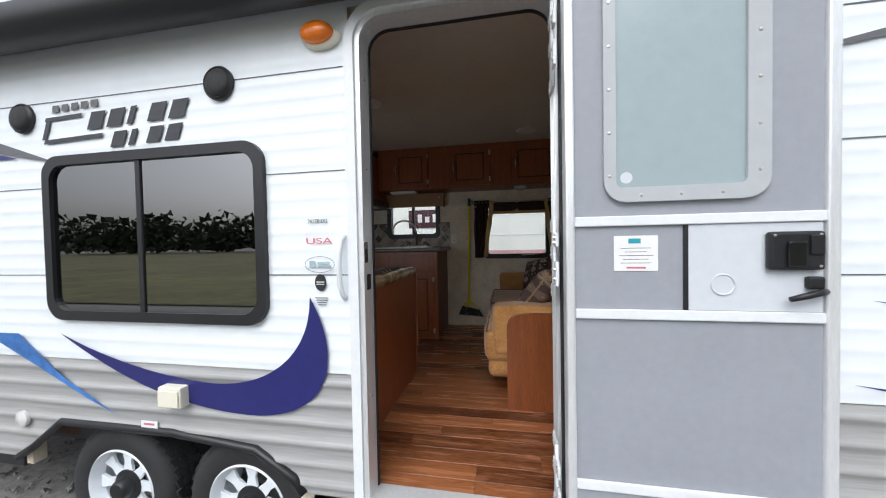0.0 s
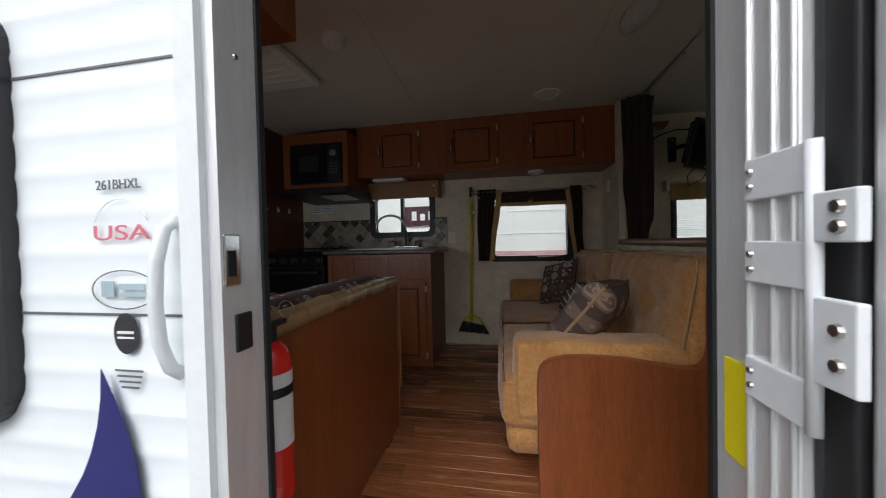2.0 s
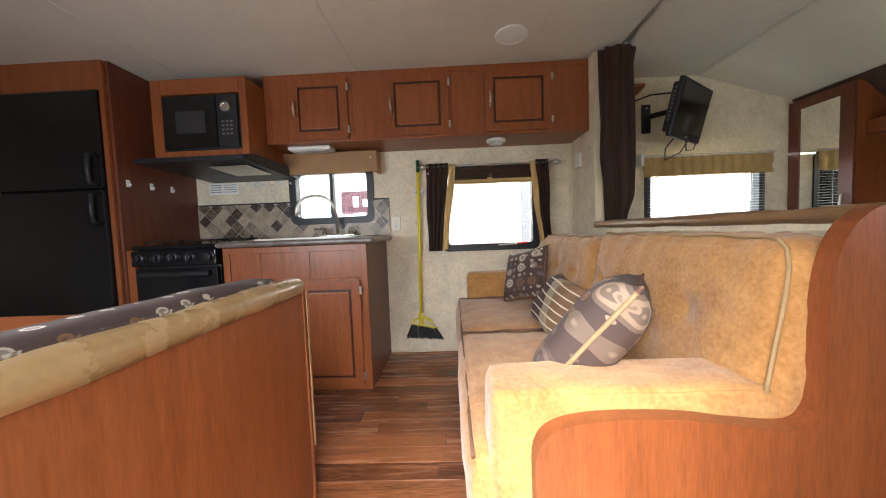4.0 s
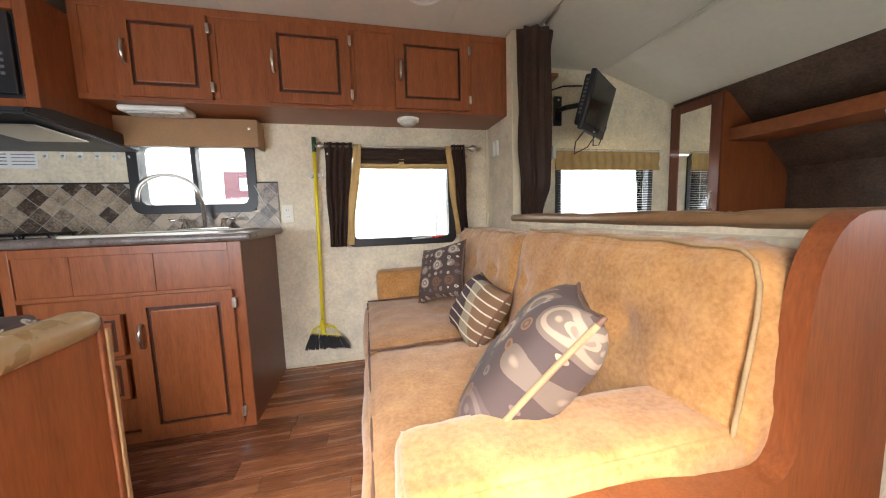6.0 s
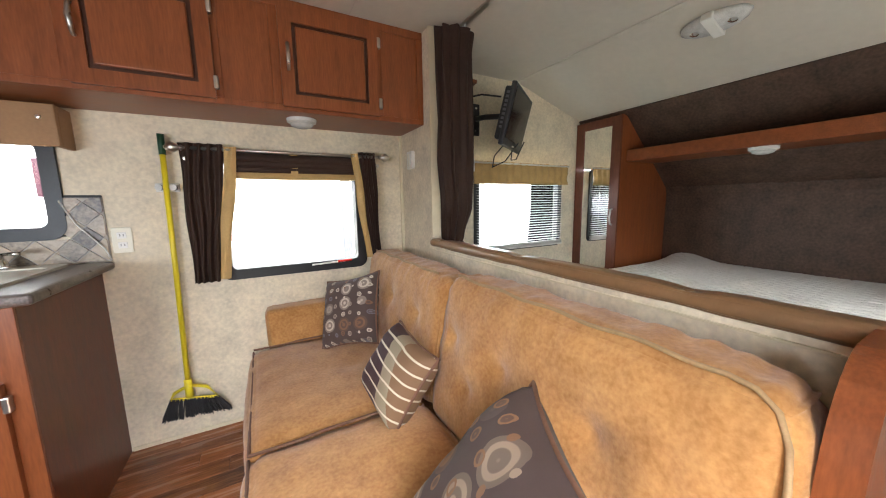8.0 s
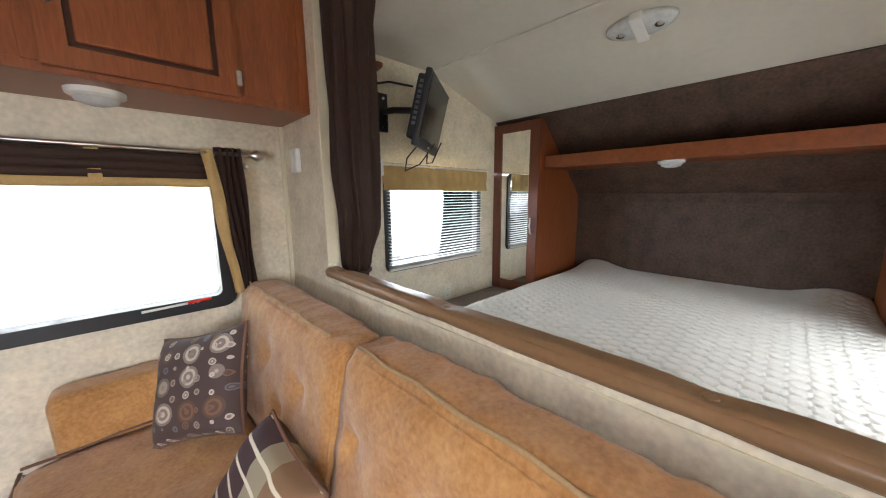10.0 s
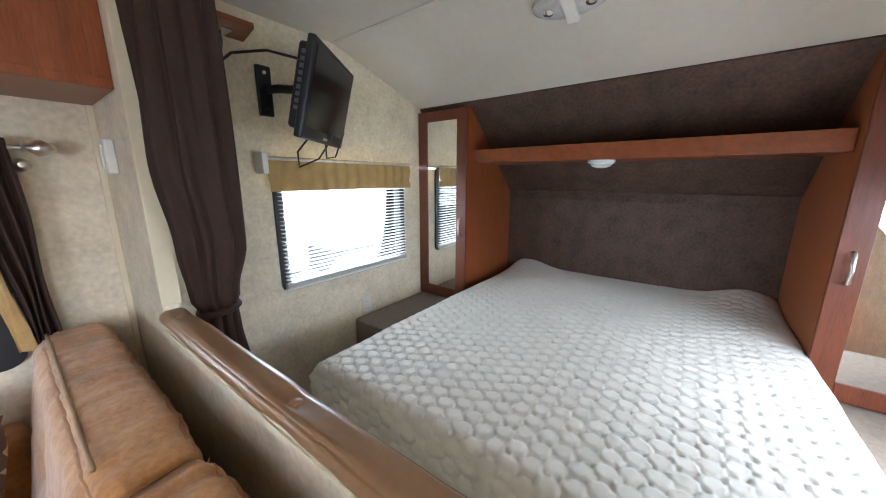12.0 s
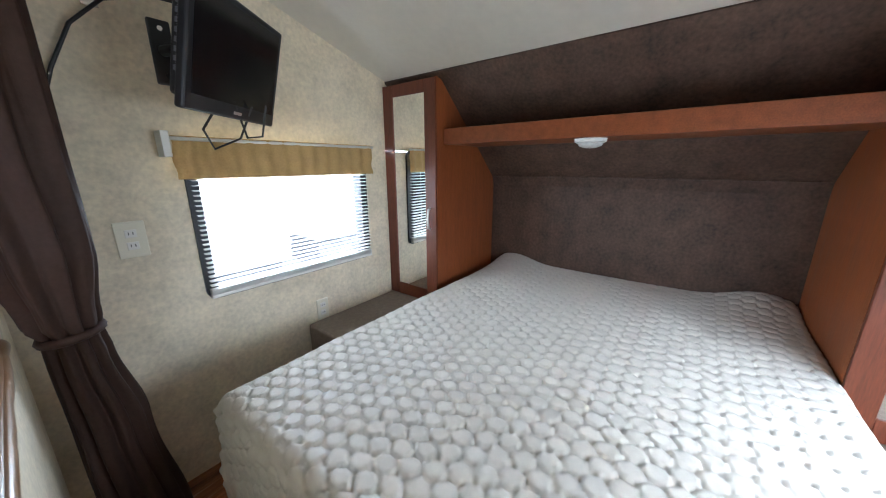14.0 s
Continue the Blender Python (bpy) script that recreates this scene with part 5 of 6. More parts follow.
for k in range(260):
    u = rnd.random()
    x0, z0 = bx - 0.09 + 0.195 * u, 0.236 - 0.036 * u
    x1 = bx - 0.125 + 0.28 * u + rnd.gauss(0, 0.006)
    z1 = 0.135 - 0.02 * u + rnd.gauss(0, 0.004)
    dy = rnd.uniform(-0.018, 0.018)
    tube_bm([(x0, by + dy * 0.5, z0), (x1, by + dy, z1)], 0.0026, 4, bm=bri)
part("bristles", bri, M_BRISTLE, br, "black splayed bristles")
hk = empty("broom_clip", (bx, YF, 1.25), "clear plastic broom clip", "hook")
box("plate", (bx - 0.04, bx + 0.05, YF - 0.012, YF - 0.0005, 1.235, 1.275), M_WHITE, hk, bev=0.004)
for s in (-1, 1):
    lathe("roller", [(0, 0), (0.014, 0), (0.014, 0.03), (0, 0.03)], pose(bx + 0.004 + 0.026 * s, YF - 0.012, 1.255, 90, 0, 0), M_LENS, hk, seg=14)


def outlet(x, z, y=YF, w=0.07, h=0.115):
    o = empty("wall_outlet", (x, y, z), "almond double power outlet plate", "outlet", "power outlets")
    box("plate", (x - w / 2, x + w / 2, y - 0.007, y - 0.0005, z - h / 2, z + h / 2), M_ALMOND, o, bev=0.003)
    for s in (-1, 1):
        box("socket", (x - 0.016, x + 0.016, y - 0.0095, y - 0.007, z + s * 0.022 - 0.014, z + s * 0.022 + 0.014), M_WHITE, o, bev=0.002)
        for q in (-0.006, 0.006):
            box("slot", (x + q - 0.0012, x + q + 0.0012, y - 0.0102, y - 0.0094, z + s * 0.022 - 0.004, z + s * 0.022 + 0.006), M_SEAL, o, bev=0)


outlet(-0.565, 1.022)
outlet(1.145, 1.085, w=0.085, h=0.13)
outlet(1.855, 0.56)
ob = empty("wall_sensor", (0.79, 3.55, 1.41), "white wall control beside the partition", "control")
box("case", (0.766, 0.789, 3.515, 3.585, 1.36, 1.46), M_WHITE, ob, bev=0.005)
box("slider", (0.760, 0.766, 3.54, 3.56, 1.375, 1.445), M_ALMOND, ob, bev=0.002)


# window dressing
def folds(name, x0, x1, z0, z1, y, waves, depth, m, parent, label="", gather=None):
    """Hanging cloth with folds across x; gather(v) gives the edges at height v."""
    nx, nz = waves * 10, 24
    verts, faces = [], []
    for side in (0, 1):
        for j in range(nz + 1):
            v = j / nz
            a, b = gather(v) if gather else (x0, x1)
            for i in range(nx + 1):
                u = i / nx
                d = depth * math.sin(u * waves * 2 * math.pi + 0.6 * math.sin(3 * v)) * (0.7 + 0.3 * v)
                verts.append((a + (b - a) * u + 0.004 * math.sin(9 * v + 5 * u), y + d + side * 0.004 + 0.004 * noise.noise(Vector((u * 4, v * 5, waves))), z1 + (z0 - z1) * v))
    m1 = (nx + 1) * (nz + 1)
    for j in range(nz):
        for i in range(nx):
            q = j * (nx + 1) + i
            faces.append((q, q + 1, q + nx + 2, q + nx + 1))
            faces.append((m1 + q, m1 + q + nx + 1, m1 + q + nx + 2, m1 + q + 1))
    return raw(name, verts, faces, m, parent, label, smooth=True)


rod = empty("curtain_rod", (0.16, 3.66, 1.43), "nickel curtain rod with twisted finials", "curtain rod")
tube("rod", [(-0.30, 3.66, 1.432), (0.62, 3.66, 1.432)], 0.008, M_NICKEL, rod)
for s, x in ((-1, -0.30), (1, 0.62)):
    T = Matrix.Translation((x, 3.66, 1.432)) @ Matrix.Rotation(s * Q, 4, "Y")
    lathe("finial", [(0.009, 0), (0.014, 0.004), (0.008, 0.01), (0.022, 0.028), (0.024, 0.04), (0.014, 0.058), (0.005, 0.066), (0, 0.068)], T, M_NICKEL, rod, seg=16)
    lathe("bracket", [(0, 0), (0.02, 0), (0.016, 0.01), (0.009, 0.014), (0.008, 0.065), (0, 0.066)], pose(x - 0.005 * s, YF, 1.385 if s else 0, 90, 0, 0), M_NICKEL, rod, seg=16)
for nm, a, gather, gold in (("l", -1, lambda v: (-0.315 + 0.0 * v, -0.14 - 0.075 * v), lambda v: (-0.14 - 0.075 * v, -0.085 - 0.085 * v)), ("r", 1, lambda v: (0.50 + 0.055 * v, 0.60 + 0.01 * v), lambda v: (0.455 + 0.065 * v, 0.50 + 0.055 * v))):
    zb = 0.80 if a < 0 else 0.84
    ct = empty("window_curtain", (0.16 + 0.4 * a, 3.655, zb), "dark brown side curtain with gold edge", "curtain", "side curtains")
    folds("drape", 0, 0, zb, 1.455, 3.655, 4, 0.014, M_CURTAIN, ct, "", gather)
    folds("gold_edge", 0, 0, zb + 0.01, 1.445, 3.652, 1, 0.005, M_GOLD, ct, "gold lining edge", gold)
rs = empty("roman_shade", (0.17, 3.69, 1.33), "raised brown roman shade with gold tab", "shade")
for k in range(4):
    soft("fold", (-0.13, 3.672 - 0.004 * k, 1.30 + 0.028 * k), (0.50, 3.70, 1.335 + 0.028 * k), 0.012, M_CURTAIN if k != 0 else M_GOLD, rs, n=8, puff=0.004)
box("tab", (0.145, 0.18, 3.664, 3.669, 1.31, 1.43), M_GOLD, rs, "gold tab", bev=0.002)
tube("crank_rod", [(0.22, 3.70, 0.828), (0.40, 3.695, 0.834)], 0.005, M_WHITE, rs, "white stay rod")
tube("crank_tip", [(0.36, 3.695, 0.834), (0.44, 3.692, 0.838)], 0.006, M_RED, rs, "red tip")

# ---- dinette bench by the door ----
bn = empty("dinette_bench", (-0.72, 1.7, 0), "cherry wood dinette bench end with gold padded edge", "bench")
box("back_panel", (-0.70, -0.66, YI + 0.001, 2.285, 0, 0.755), M_WOOD, bn, "plain cherry veneer panel", bev=0.001)
box("corner_trim", (-0.715, -0.655, 2.286, 2.302, 0, 0.79), M_WOOD_H, bn, "narrow end trim", bev=0.004)
box("end_strip", (-0.653, -0.648, 2.296, 2.306, 0.20, 0.76), M_VALANCE, bn, "thin pale edge strip", bev=0.001)
soft("padded_edge", (-0.72, YI + 0.002, 0.748), (-0.648, 2.30, 0.808), 0.028, M_GOLD_VINYL, bn, "gold vinyl padded edge", n=40, puff=0.001, wrinkle=0.004)
soft("back_cushion", (-0.85, YI + 0.02, 0.45), (-0.721, 2.28, 0.815), 0.05, M_FLORAL_SEAT, bn, "brown circle-print back cushion", n=24, puff=0.01)
soft("seat_cushion", (-1.20, YI + 0.02, 0.40), (-0.73, 2.28, 0.50), 0.04, M_FLORAL_SEAT, bn, "brown circle-print seat cushion", n=16)
box("seat_box", (-1.18, -0.705, 1.346, 2.27, 0, 0.40), M_WOOD, bn, bev=0.002)
tb = empty("dinette_table", (-1.55, 1.65, 0), "cherry wood dinette table", "table")
box("tabletop", (-1.90, -1.26, YI + 0.02, 2.15, 0.70, 0.735), M_WOOD_H, tb, bev=0.01, seg=3)
tube("leg", [(-1.58, 1.65, 0.0), (-1.58, 1.65, 0.70)], 0.03, M_CHROME, tb, sides=16)
b2 = empty("dinette_bench", (-2.3, 1.7, 0), "second dinette bench facing the table", "bench")
box("seat_box", (-2.5, -2.0, 1.346, 2.27, 0, 0.40), M_WOOD, b2, bev=0.002)
soft("back_cushion", (-2.5, YI + 0.02, 0.45), (-2.37, 2.28, 0.815), 0.05, M_FLORAL_SEAT, b2, n=16)
soft("seat_cushion", (-2.36, YI + 0.02, 0.401), (-1.98, 2.28, 0.50), 0.04, M_FLORAL_SEAT, b2, n=16)
fe = empty("fire_extinguisher", (-0.605, 1.36, 0.41), "red fire extinguisher with white label on the bench end", "fire extinguisher")
FX = (-0.615, 1.255)
lathe("cylinder", [(0, 0.3), (0.04, 0.3), (0.042, 0.31), (0.042, 0.60), (0.036, 0.63), (0.018, 0.65), (0, 0.655)], pose(*FX, 0.115), M_RED, fe, seg=28)
lathe("label_wrap", [(0.0425, 0.42), (0.0428, 0.42), (0.0428, 0.585), (0.0425, 0.585)], pose(*FX, 0.115), M_LABEL, fe, "white instruction label", seg=28)
lathe("strap", [(0.0432, 0.535), (0.045, 0.535), (0.045, 0.555), (0.0432, 0.555)], pose(*FX, 0.115), M_BLACK, fe, "black strap", seg=28)
box("bracket", (-0.659, -0.648, 1.23, 1.28, 0.44, 0.70), M_BLACK, fe)
lathe("valve", [(0, 0.65), (0.014, 0.65), (0.014, 0.69), (0, 0.69)], pose(*FX, 0.115), M_BLACK, fe, seg=14)
box("squeeze_lever", (-0.616, -0.596, 1.225, 1.29, 0.80, 0.812), M_BLACK, fe)
tube("wire_ring", [(-0.606 + 0.02 * math.cos(a * 0.5), 1.30, 0.83 + 0.02 * math.sin(a * 0.5)) for a in range(12)], 0.0015, M_NICKEL, fe)

# ---- sofa ----
so = empty("sofa", (0.35, 2.68, 0), "mustard suede jackknife sofa with tufted back cushions", "sofa")
box("base", (0.06, 0.72, 1.86, 3.66, 0.0, 0.255), M_SUEDE, so, bev=0.01)
for k, (a, b) in enumerate(((2.03, 2.775), (2.785, 3.575))):
    cu = soft("seat_cushion", (-0.11, a if k else 1.87, 0.25), (0.47, b, 0.445), 0.05, M_SUEDE, so, n=30, puff=0.016, seed=k, wrinkle=0.005, tufts=[(0.30, (a + b) / 2, 0.46, 0.025, 0.06)])
    tube("piping", [(-0.101, y, 0.436) for y in np.linspace(a if k else 1.89, b - 0.01, 14)], 0.005, M_PIPING_DARK, cu, "dark piping")
    tube("piping", [(x, b - 0.004, 0.452 if x > 0.1 else 0.446) for x in np.linspace(-0.10, 0.40, 8)], 0.005, M_PIPING_DARK, cu, "dark piping")


def lean(p):
    """The backrest tips away from the seat with height."""
    return (p[0] + 0.08 * (p[2] - 0.42) / 0.46, p[1], p[2])


for k, (a, b) in enumerate(((1.85, 2.755), (2.765, 3.69))):
    zt = 0.905 if k == 0 else 0.885
    bk = soft("back_cushion", (0.475, a, 0.40), (0.635, b, zt), 0.05, M_SUEDE, so, n=72, puff=0.010, wrinkle=0.006, gather=0.007, seed=9 + k,
              tufts=[(0.47, y, z, 0.036, 0.045) for y in ((2.13, 2.42, 2.68) if k == 0 else (2.98, 3.28)) for z in (0.70,)] + [(0.47, y, 0.58, 0.028, 0.04) for y in ((2.27, 2.55) if k == 0 else (3.12,))])
    for v in bk.data.vertices:
        v.co.x += 0.08 * (v.co.z - 0.42) / 0.46
    run = [(0.496, y, zt + 0.006 + 0.003 * math.sin(31 * y)) for y in np.linspace(a + 0.09, b - 0.05, 40)]
    if k == 0:
        run = [(0.483, a + 0.010, 0.50), (0.481, a + 0.006, 0.60), (0.481, a + 0.005, 0.70), (0.482, a + 0.006, 0.80), (0.484, a + 0.012, 0.85), (0.488, a + 0.028, 0.888), (0.492, a + 0.055, 0.906)] + run
    tube("piping", [lean(p) for p in run], 0.0045, M_PIPING, bk, "tan piping", sides=8)
soft("arm", (-0.055, 1.848, 0.30), (0.57, 2.035, 0.60), 0.028, M_SUEDE, so, n=34, puff=0.006, seed=4, wrinkle=0.006)
soft("arm", (-0.03, 3.578, 0.40), (0.50, 3.715, 0.628), 0.03, M_SUEDE, so, n=22, puff=0.006, seed=5)
soft("front_drop", (-0.09, 1.87, 0.16), (0.05, 3.60, 0.262), 0.035, M_SUEDE, so, n=22, puff=0.008, seed=6)
pc = [(0.022, 0.0), (0.02, 0.47)] + bez([(0.02, 0.47), (0.02, 0.55), (0.07, 0.568), (0.22, 0.568)], 12) + bez([(0.22, 0.568), (0.36, 0.568), (0.43, 0.543), (0.515, 0.541)], 10) + bez([(0.515, 0.541), (0.58, 0.541), (0.573, 0.60), (0.573, 0.72)], 10) + bez([(0.573, 0.72), (0.573, 0.86), (0.595, 0.974), (0.71, 0.974)], 12) + [(0.76, 0.972), (0.787, 0.972), (0.787, 0.0)]
ep = empty("sofa_end_panel", (0.35, 1.82, 0), "curved cherry wood end panel beside the sofa", "panel")
part("board", prism_bm(pc, 1.802, 1.842), M_WOOD, ep)
tube("edge_band", [(x, 1.822, z + 0.002) for x, z in pc[1:-2]], 0.0205, M_WOOD, ep, "rounded cherry edge band", sides=14)


def cushion(name, at, rot, w, h, t, m, label, pip, cord=None):
    """Square scatter cushion, upright in its own x and z."""
    c = empty(name, at, label, "cushion", "scatter cushions")
    top, side, size = (Vector(v) for v in rot)
    ex = (side - top).normalized()
    dn = size - size.dot(ex) * ex
    ez = -dn.normalized()
    ey = ez.cross(ex)
    if ey.x < 0:
        ex, ey = -ex, -ey
    mid = (top + side) / 2 - ez * h / 2
    c.matrix_basis = Matrix(((ex.x, ey.x, ez.x, mid.x), (ex.y, ey.y, ez.y, mid.y), (ex.z, ey.z, ez.z, mid.z), (0, 0, 0, 1)))
    n = 26
    verts, faces, ids = [], [], {}
    for s in (-1, 1):
        for i in range(n + 1):
            for j in range(n + 1):
                u, v = -1 + 2 * i / n, -1 + 2 * j / n
                pin = 1 - 0.10 * (1 - u * u) * abs(v) ** 3
                pin2 = 1 - 0.10 * (1 - v * v) * abs(u) ** 3
                th = t / 2 * ((1 - u ** 4) * (1 - v ** 4)) ** 0.55
                wr = 0.006 * noise.noise(Vector((u * 3, v * 3, s * 5))) * (1 - u ** 4) * (1 - v ** 4)
                ids[(s, i, j)] = len(verts)
                verts.append((u * w / 2 * pin2, s * (th + wr), v * h / 2 * pin))
    for s in (-1, 1):
        for i in range(n):
            for j in range(n):
                q = [ids[(s, i, j)], ids[(s, i + 1, j)], ids[(s, i + 1, j + 1)], ids[(s, i, j + 1)]]
                faces.append(q if s < 0 else q[::-1])
    raw("cover", verts, faces, m, c, smooth=True, local=True)
    edge = []
    for k in range(4 * n):
        q, r = divmod(k, n)
        i, j = ((r, 0), (n, r), (n - r, n), (0, n - r))[q]
        edge.append(verts[ids[(1, i, j)]])
    tube("piping", edge, 0.005, pip, c, "corded edge", closed=True, local=True)
    if cord:
        tube("gold_cord", edge[n:2 * n], 0.006, cord, c, "gold cord along one seam", local=True)
    return c


cushion("scatter_cushion", (0.33, 3.34, 0.64), ((0.468, 3.315, 0.83), (0.285, 3.525, 0.76), (-0.10, -0.12, -0.30)), 0.33, 0.35, 0.13, M_FLORAL, "square brown cushion printed with pale circles", M_PIPING_DARK)
cushion("scatter_cushion", (0.37, 2.77, 0.57), ((0.445, 2.93, 0.70), (0.455, 2.63, 0.665), (-0.15, 0.0, -0.23)), 0.31, 0.28, 0.15, M_STRIPE, "brown and olive cushion with cream curved stripes", M_PIPING_DARK)
cushion("scatter_cushion", (0.26, 2.05, 0.62), ((0.465, 2.215, 0.79), (0.285, 1.90, 0.81), (-0.30, -0.02, -0.31)), 0.37, 0.41, 0.17, M_FLORAL_BIG, "large brown cushion with blossoms and gold cord", M_PIPING_DARK, M_PIPING)

# ---- bedroom ----
HBX = 3.05
hb = empty("headboard_wall", (HBX, 2.5, 0.5), "brown mottled vinyl headboard wall that slopes to the ceiling", "headboard")
bm = bmesh.new()
hp = [(HBX, 0.45), (HBX, 1.20), (HBX - 0.02, 1.262), (HBX - 0.05, 1.29), (2.405, 1.812), (2.44, 1.86), (HBX + 0.1, 1.33), (HBX + 0.1, 0.45)]
A = [bm.verts.new((x, YI, z)) for x, z in hp]
B = [bm.verts.new((x, YF, z)) for x, z in hp]
bm.faces.new(A)
bm.faces.new(B[::-1])
for k in range(len(hp)):
    bm.faces.new((A[k], A[(k + 1) % len(hp)], B[(k + 1) % len(hp)], B[k]))
part("padding", bm, M_BROWN, hb)
box("fold_seam", (HBX - 0.024, HBX - 0.016, 1.70, 3.31, 1.255, 1.262), M_BROWN, hb)
shf = empty("bed_shelf", (2.6, 2.5, 1.45), "cherry wood shelf above the bed", "shelf")
box("front_rail", (2.452, 2.475, 1.692, 3.318, 1.448, 1.532), M_WOOD_H, shf, bev=0.004)
box("board", (2.4755, 2.86, 1.692, 3.318, 1.4485, 1.466), M_WOOD_H, shf, bev=0.002)


def wardrobe(y0, y1, mir0, mir1, handle_y, label):
    w = empty("wardrobe", (2.5, (y0 + y1) / 2, 0.5), label, "wardrobe", "wardrobes beside the bed")
    far = y0 > 2.5
    ys = (y0, y0 + 0.018) if far else (y1 - 0.018, y1)
    prof = [(2.40, 0.502), (HBX, 0.502), (HBX, 1.24), (2.46, 1.775), (2.40, 1.79)]
    bm = bmesh.new()
    A = [bm.verts.new((x, ys[0], z)) for x, z in prof]
    B = [bm.verts.new((x, ys[1], z)) for x, z in prof]
    bm.faces.new(A)
    bm.faces.new(B[::-1])
    for k in range(5):
        bm.faces.new((A[k], A[(k + 1) % 5], B[(k + 1) % 5], B[k]))
    part("side_panel", bm, M_WOOD, w)
    fx0, fx1 = 2.383, 2.3995
    # frames share the cherry veneer; the darker tone is painted shade
    part("door_frame", boxes([(fx0, fx1, y0, mir0, 0.503, 1.785), (fx0, fx1, mir1, y1, 0.503, 1.785), (fx0, fx1, mir0, mir1, 0.503, 0.58), (fx0, fx1, mir0, mir1, 1.72, 1.785)], 0.003), M_WOOD_SHADED, w, "cherry door frame")
    box("mirror", (fx0 + 0.006, fx0 + 0.012, mir0 - 0.004, mir1 + 0.004, 0.576, 1.724), M_MIRROR, w, "mirror glass", bev=0)
    tube("handle", [(fx0, handle_y, 0.97), (fx0 - 0.016, handle_y, 0.975), (fx0 - 0.026, handle_y, 1.03), (fx0 - 0.016, handle_y, 1.085), (fx0, handle_y, 1.09)], 0.007, M_NICKEL, w, "nickel pull")


wardrobe(3.322, 3.722, 3.40, 3.645, 3.365, "cherry wardrobe with mirrored door beside the window")
wardrobe(1.102, 1.69, 1.17, 1.608, 1.648, "cherry wardrobe with mirrored door on the door side")
for y0, y1 in ((3.24, YF - 0.001), (YI + 0.001, 1.665)):
    pl = empty("carpeted_platform", (2.4, (y0 + y1) / 2, 0), "taupe carpeted platform beside the bed", "platform", "carpeted platforms")
    box("carpet", (1.76, HBX - 0.002, y0, y1, 0.0, 0.50), M_CARPET, pl, bev=0.015, seg=3)


def bed():
    b = empty("bed", (2.1, 2.45, 0), "bed under an ivory circle-quilted cover", "bed")
    box("base", (1.22, HBX - 0.002, 1.72, 3.20, 0.0, 0.32), M_WOOD_SHADED, b, bev=0.004)
    soft("mattress", (1.20, 1.70, 0.321), (HBX - 0.004, 3.215, 0.64), 0.06, M_WHITE, b, n=12, puff=0)
    x0, x1, y0, y1, zt = 1.172, HBX - 0.006, 1.672, 3.238, 0.665
    drop, r = 0.36, 0.055
    pitch = 0.058
    step = 0.0062
    # unrolled sheet: over the foot end and over both sides
    us = np.arange(-drop, (x1 - x0) + 1e-6, step)
    vs = np.arange(-drop, (y1 - y0) + drop + 1e-6, step)
    W = y1 - y0

    def fold(s):
        """Distance past the edge -> (out, down)."""
        if s >= r:
            return s, 0.0
        a = min((r - s) / r, Q)
        if (r - s) / r <= Q:
            return r - r * math.sin(a), r * (1 - math.cos(a))
        return 0.0, r + ((r - s) - r * Q)

    U, V = len(us), len(vs)
    verts = []
    row = pitch * math.sqrt(3) / 2
    for u in us:
        ox, dz1 = fold(u)
        for v in vs:
            if v < W / 2:
                oy, dz2 = fold(v)
                py = y0 + oy
            else:
                oy, dz2 = fold(W - v)
                py = y1 - oy
            px = x0 + ox
            dz = max(dz1, dz2) if min(dz1, dz2) > r else math.hypot(dz1, dz2) if dz1 + dz2 < 2 * r else max(dz1, dz2)
            # circle quilting
            k = round(v / row)
            best = 9
            for kk in (k - 1, k, k + 1):
                off = 0.5 * pitch if kk % 2 else 0
                du = (u - off) / pitch
                best = min(best, math.hypot((du - round(du)) * pitch, v - kk * row))
            q = best / (pitch / 2)
            h = 0.0045 * (1 - q ** 4) if q < 0.92 else (-0.0045 if q < 1.08 else 0.003)
            pair = math.floor(v / row) + 0.5
            h += 0.0045 * math.exp(-((v - pair * row - 0.003 * math.sin(u / pitch * 2 * math.pi)) / 0.0045) ** 2)
            sag = 0.010 * noise.noise(Vector((u * 2.2, v * 2.2, 1))) + 0.004 * noise.noise(Vector((u * 7, v * 5, 4)))
            crease = 0.006 * math.exp(-((v - 1.1 + 0.18 * u) / 0.02) ** 2) * math.exp(-((u - 1.3) / 0.25) ** 2)
            head = 0.05 * math.exp(-((u - (x1 - x0)) / 0.16) ** 2) * (math.exp(-((v - W + 0.12) / 0.16) ** 2) + 1.1 * math.exp(-((v - 0.15) / 0.16) ** 2))
            flat = 1.0 if dz < r else 0.0
            z = zt - dz + (h + sag + crease + head) * flat
            if flat == 0.0:
                n = 0.010 * noise.noise(Vector((u * 9, v * 9, 2))) + h
                if dz1 >= dz2:
                    px -= n + 0.02 * (dz / drop)
                else:
                    py += (-n if v < W / 2 else n) + (0.0)
            verts.append((px, py, z))
    faces = []
    keep = lambda i, j: not ((us[i] < -0.02 and (vs[j] < -0.02 or vs[j] > W + 0.02)))
    for i in range(U - 1):
        for j in range(V - 1):
            if keep(i, j) and keep(i + 1, j + 1):
                faces.append((i * V + j, (i + 1) * V + j, (i + 1) * V + j + 1, i * V + j + 1))
    q = raw("quilt", verts, faces, M_QUILT, b, "ivory quilt stitched in rows of circles", smooth=True)


bed()

# privacy curtain gathered at the partition
cur = empty("privacy_curtain", (0.93, 3.45, 0.05), "dark brown privacy curtain tied back at the partition", "curtain")


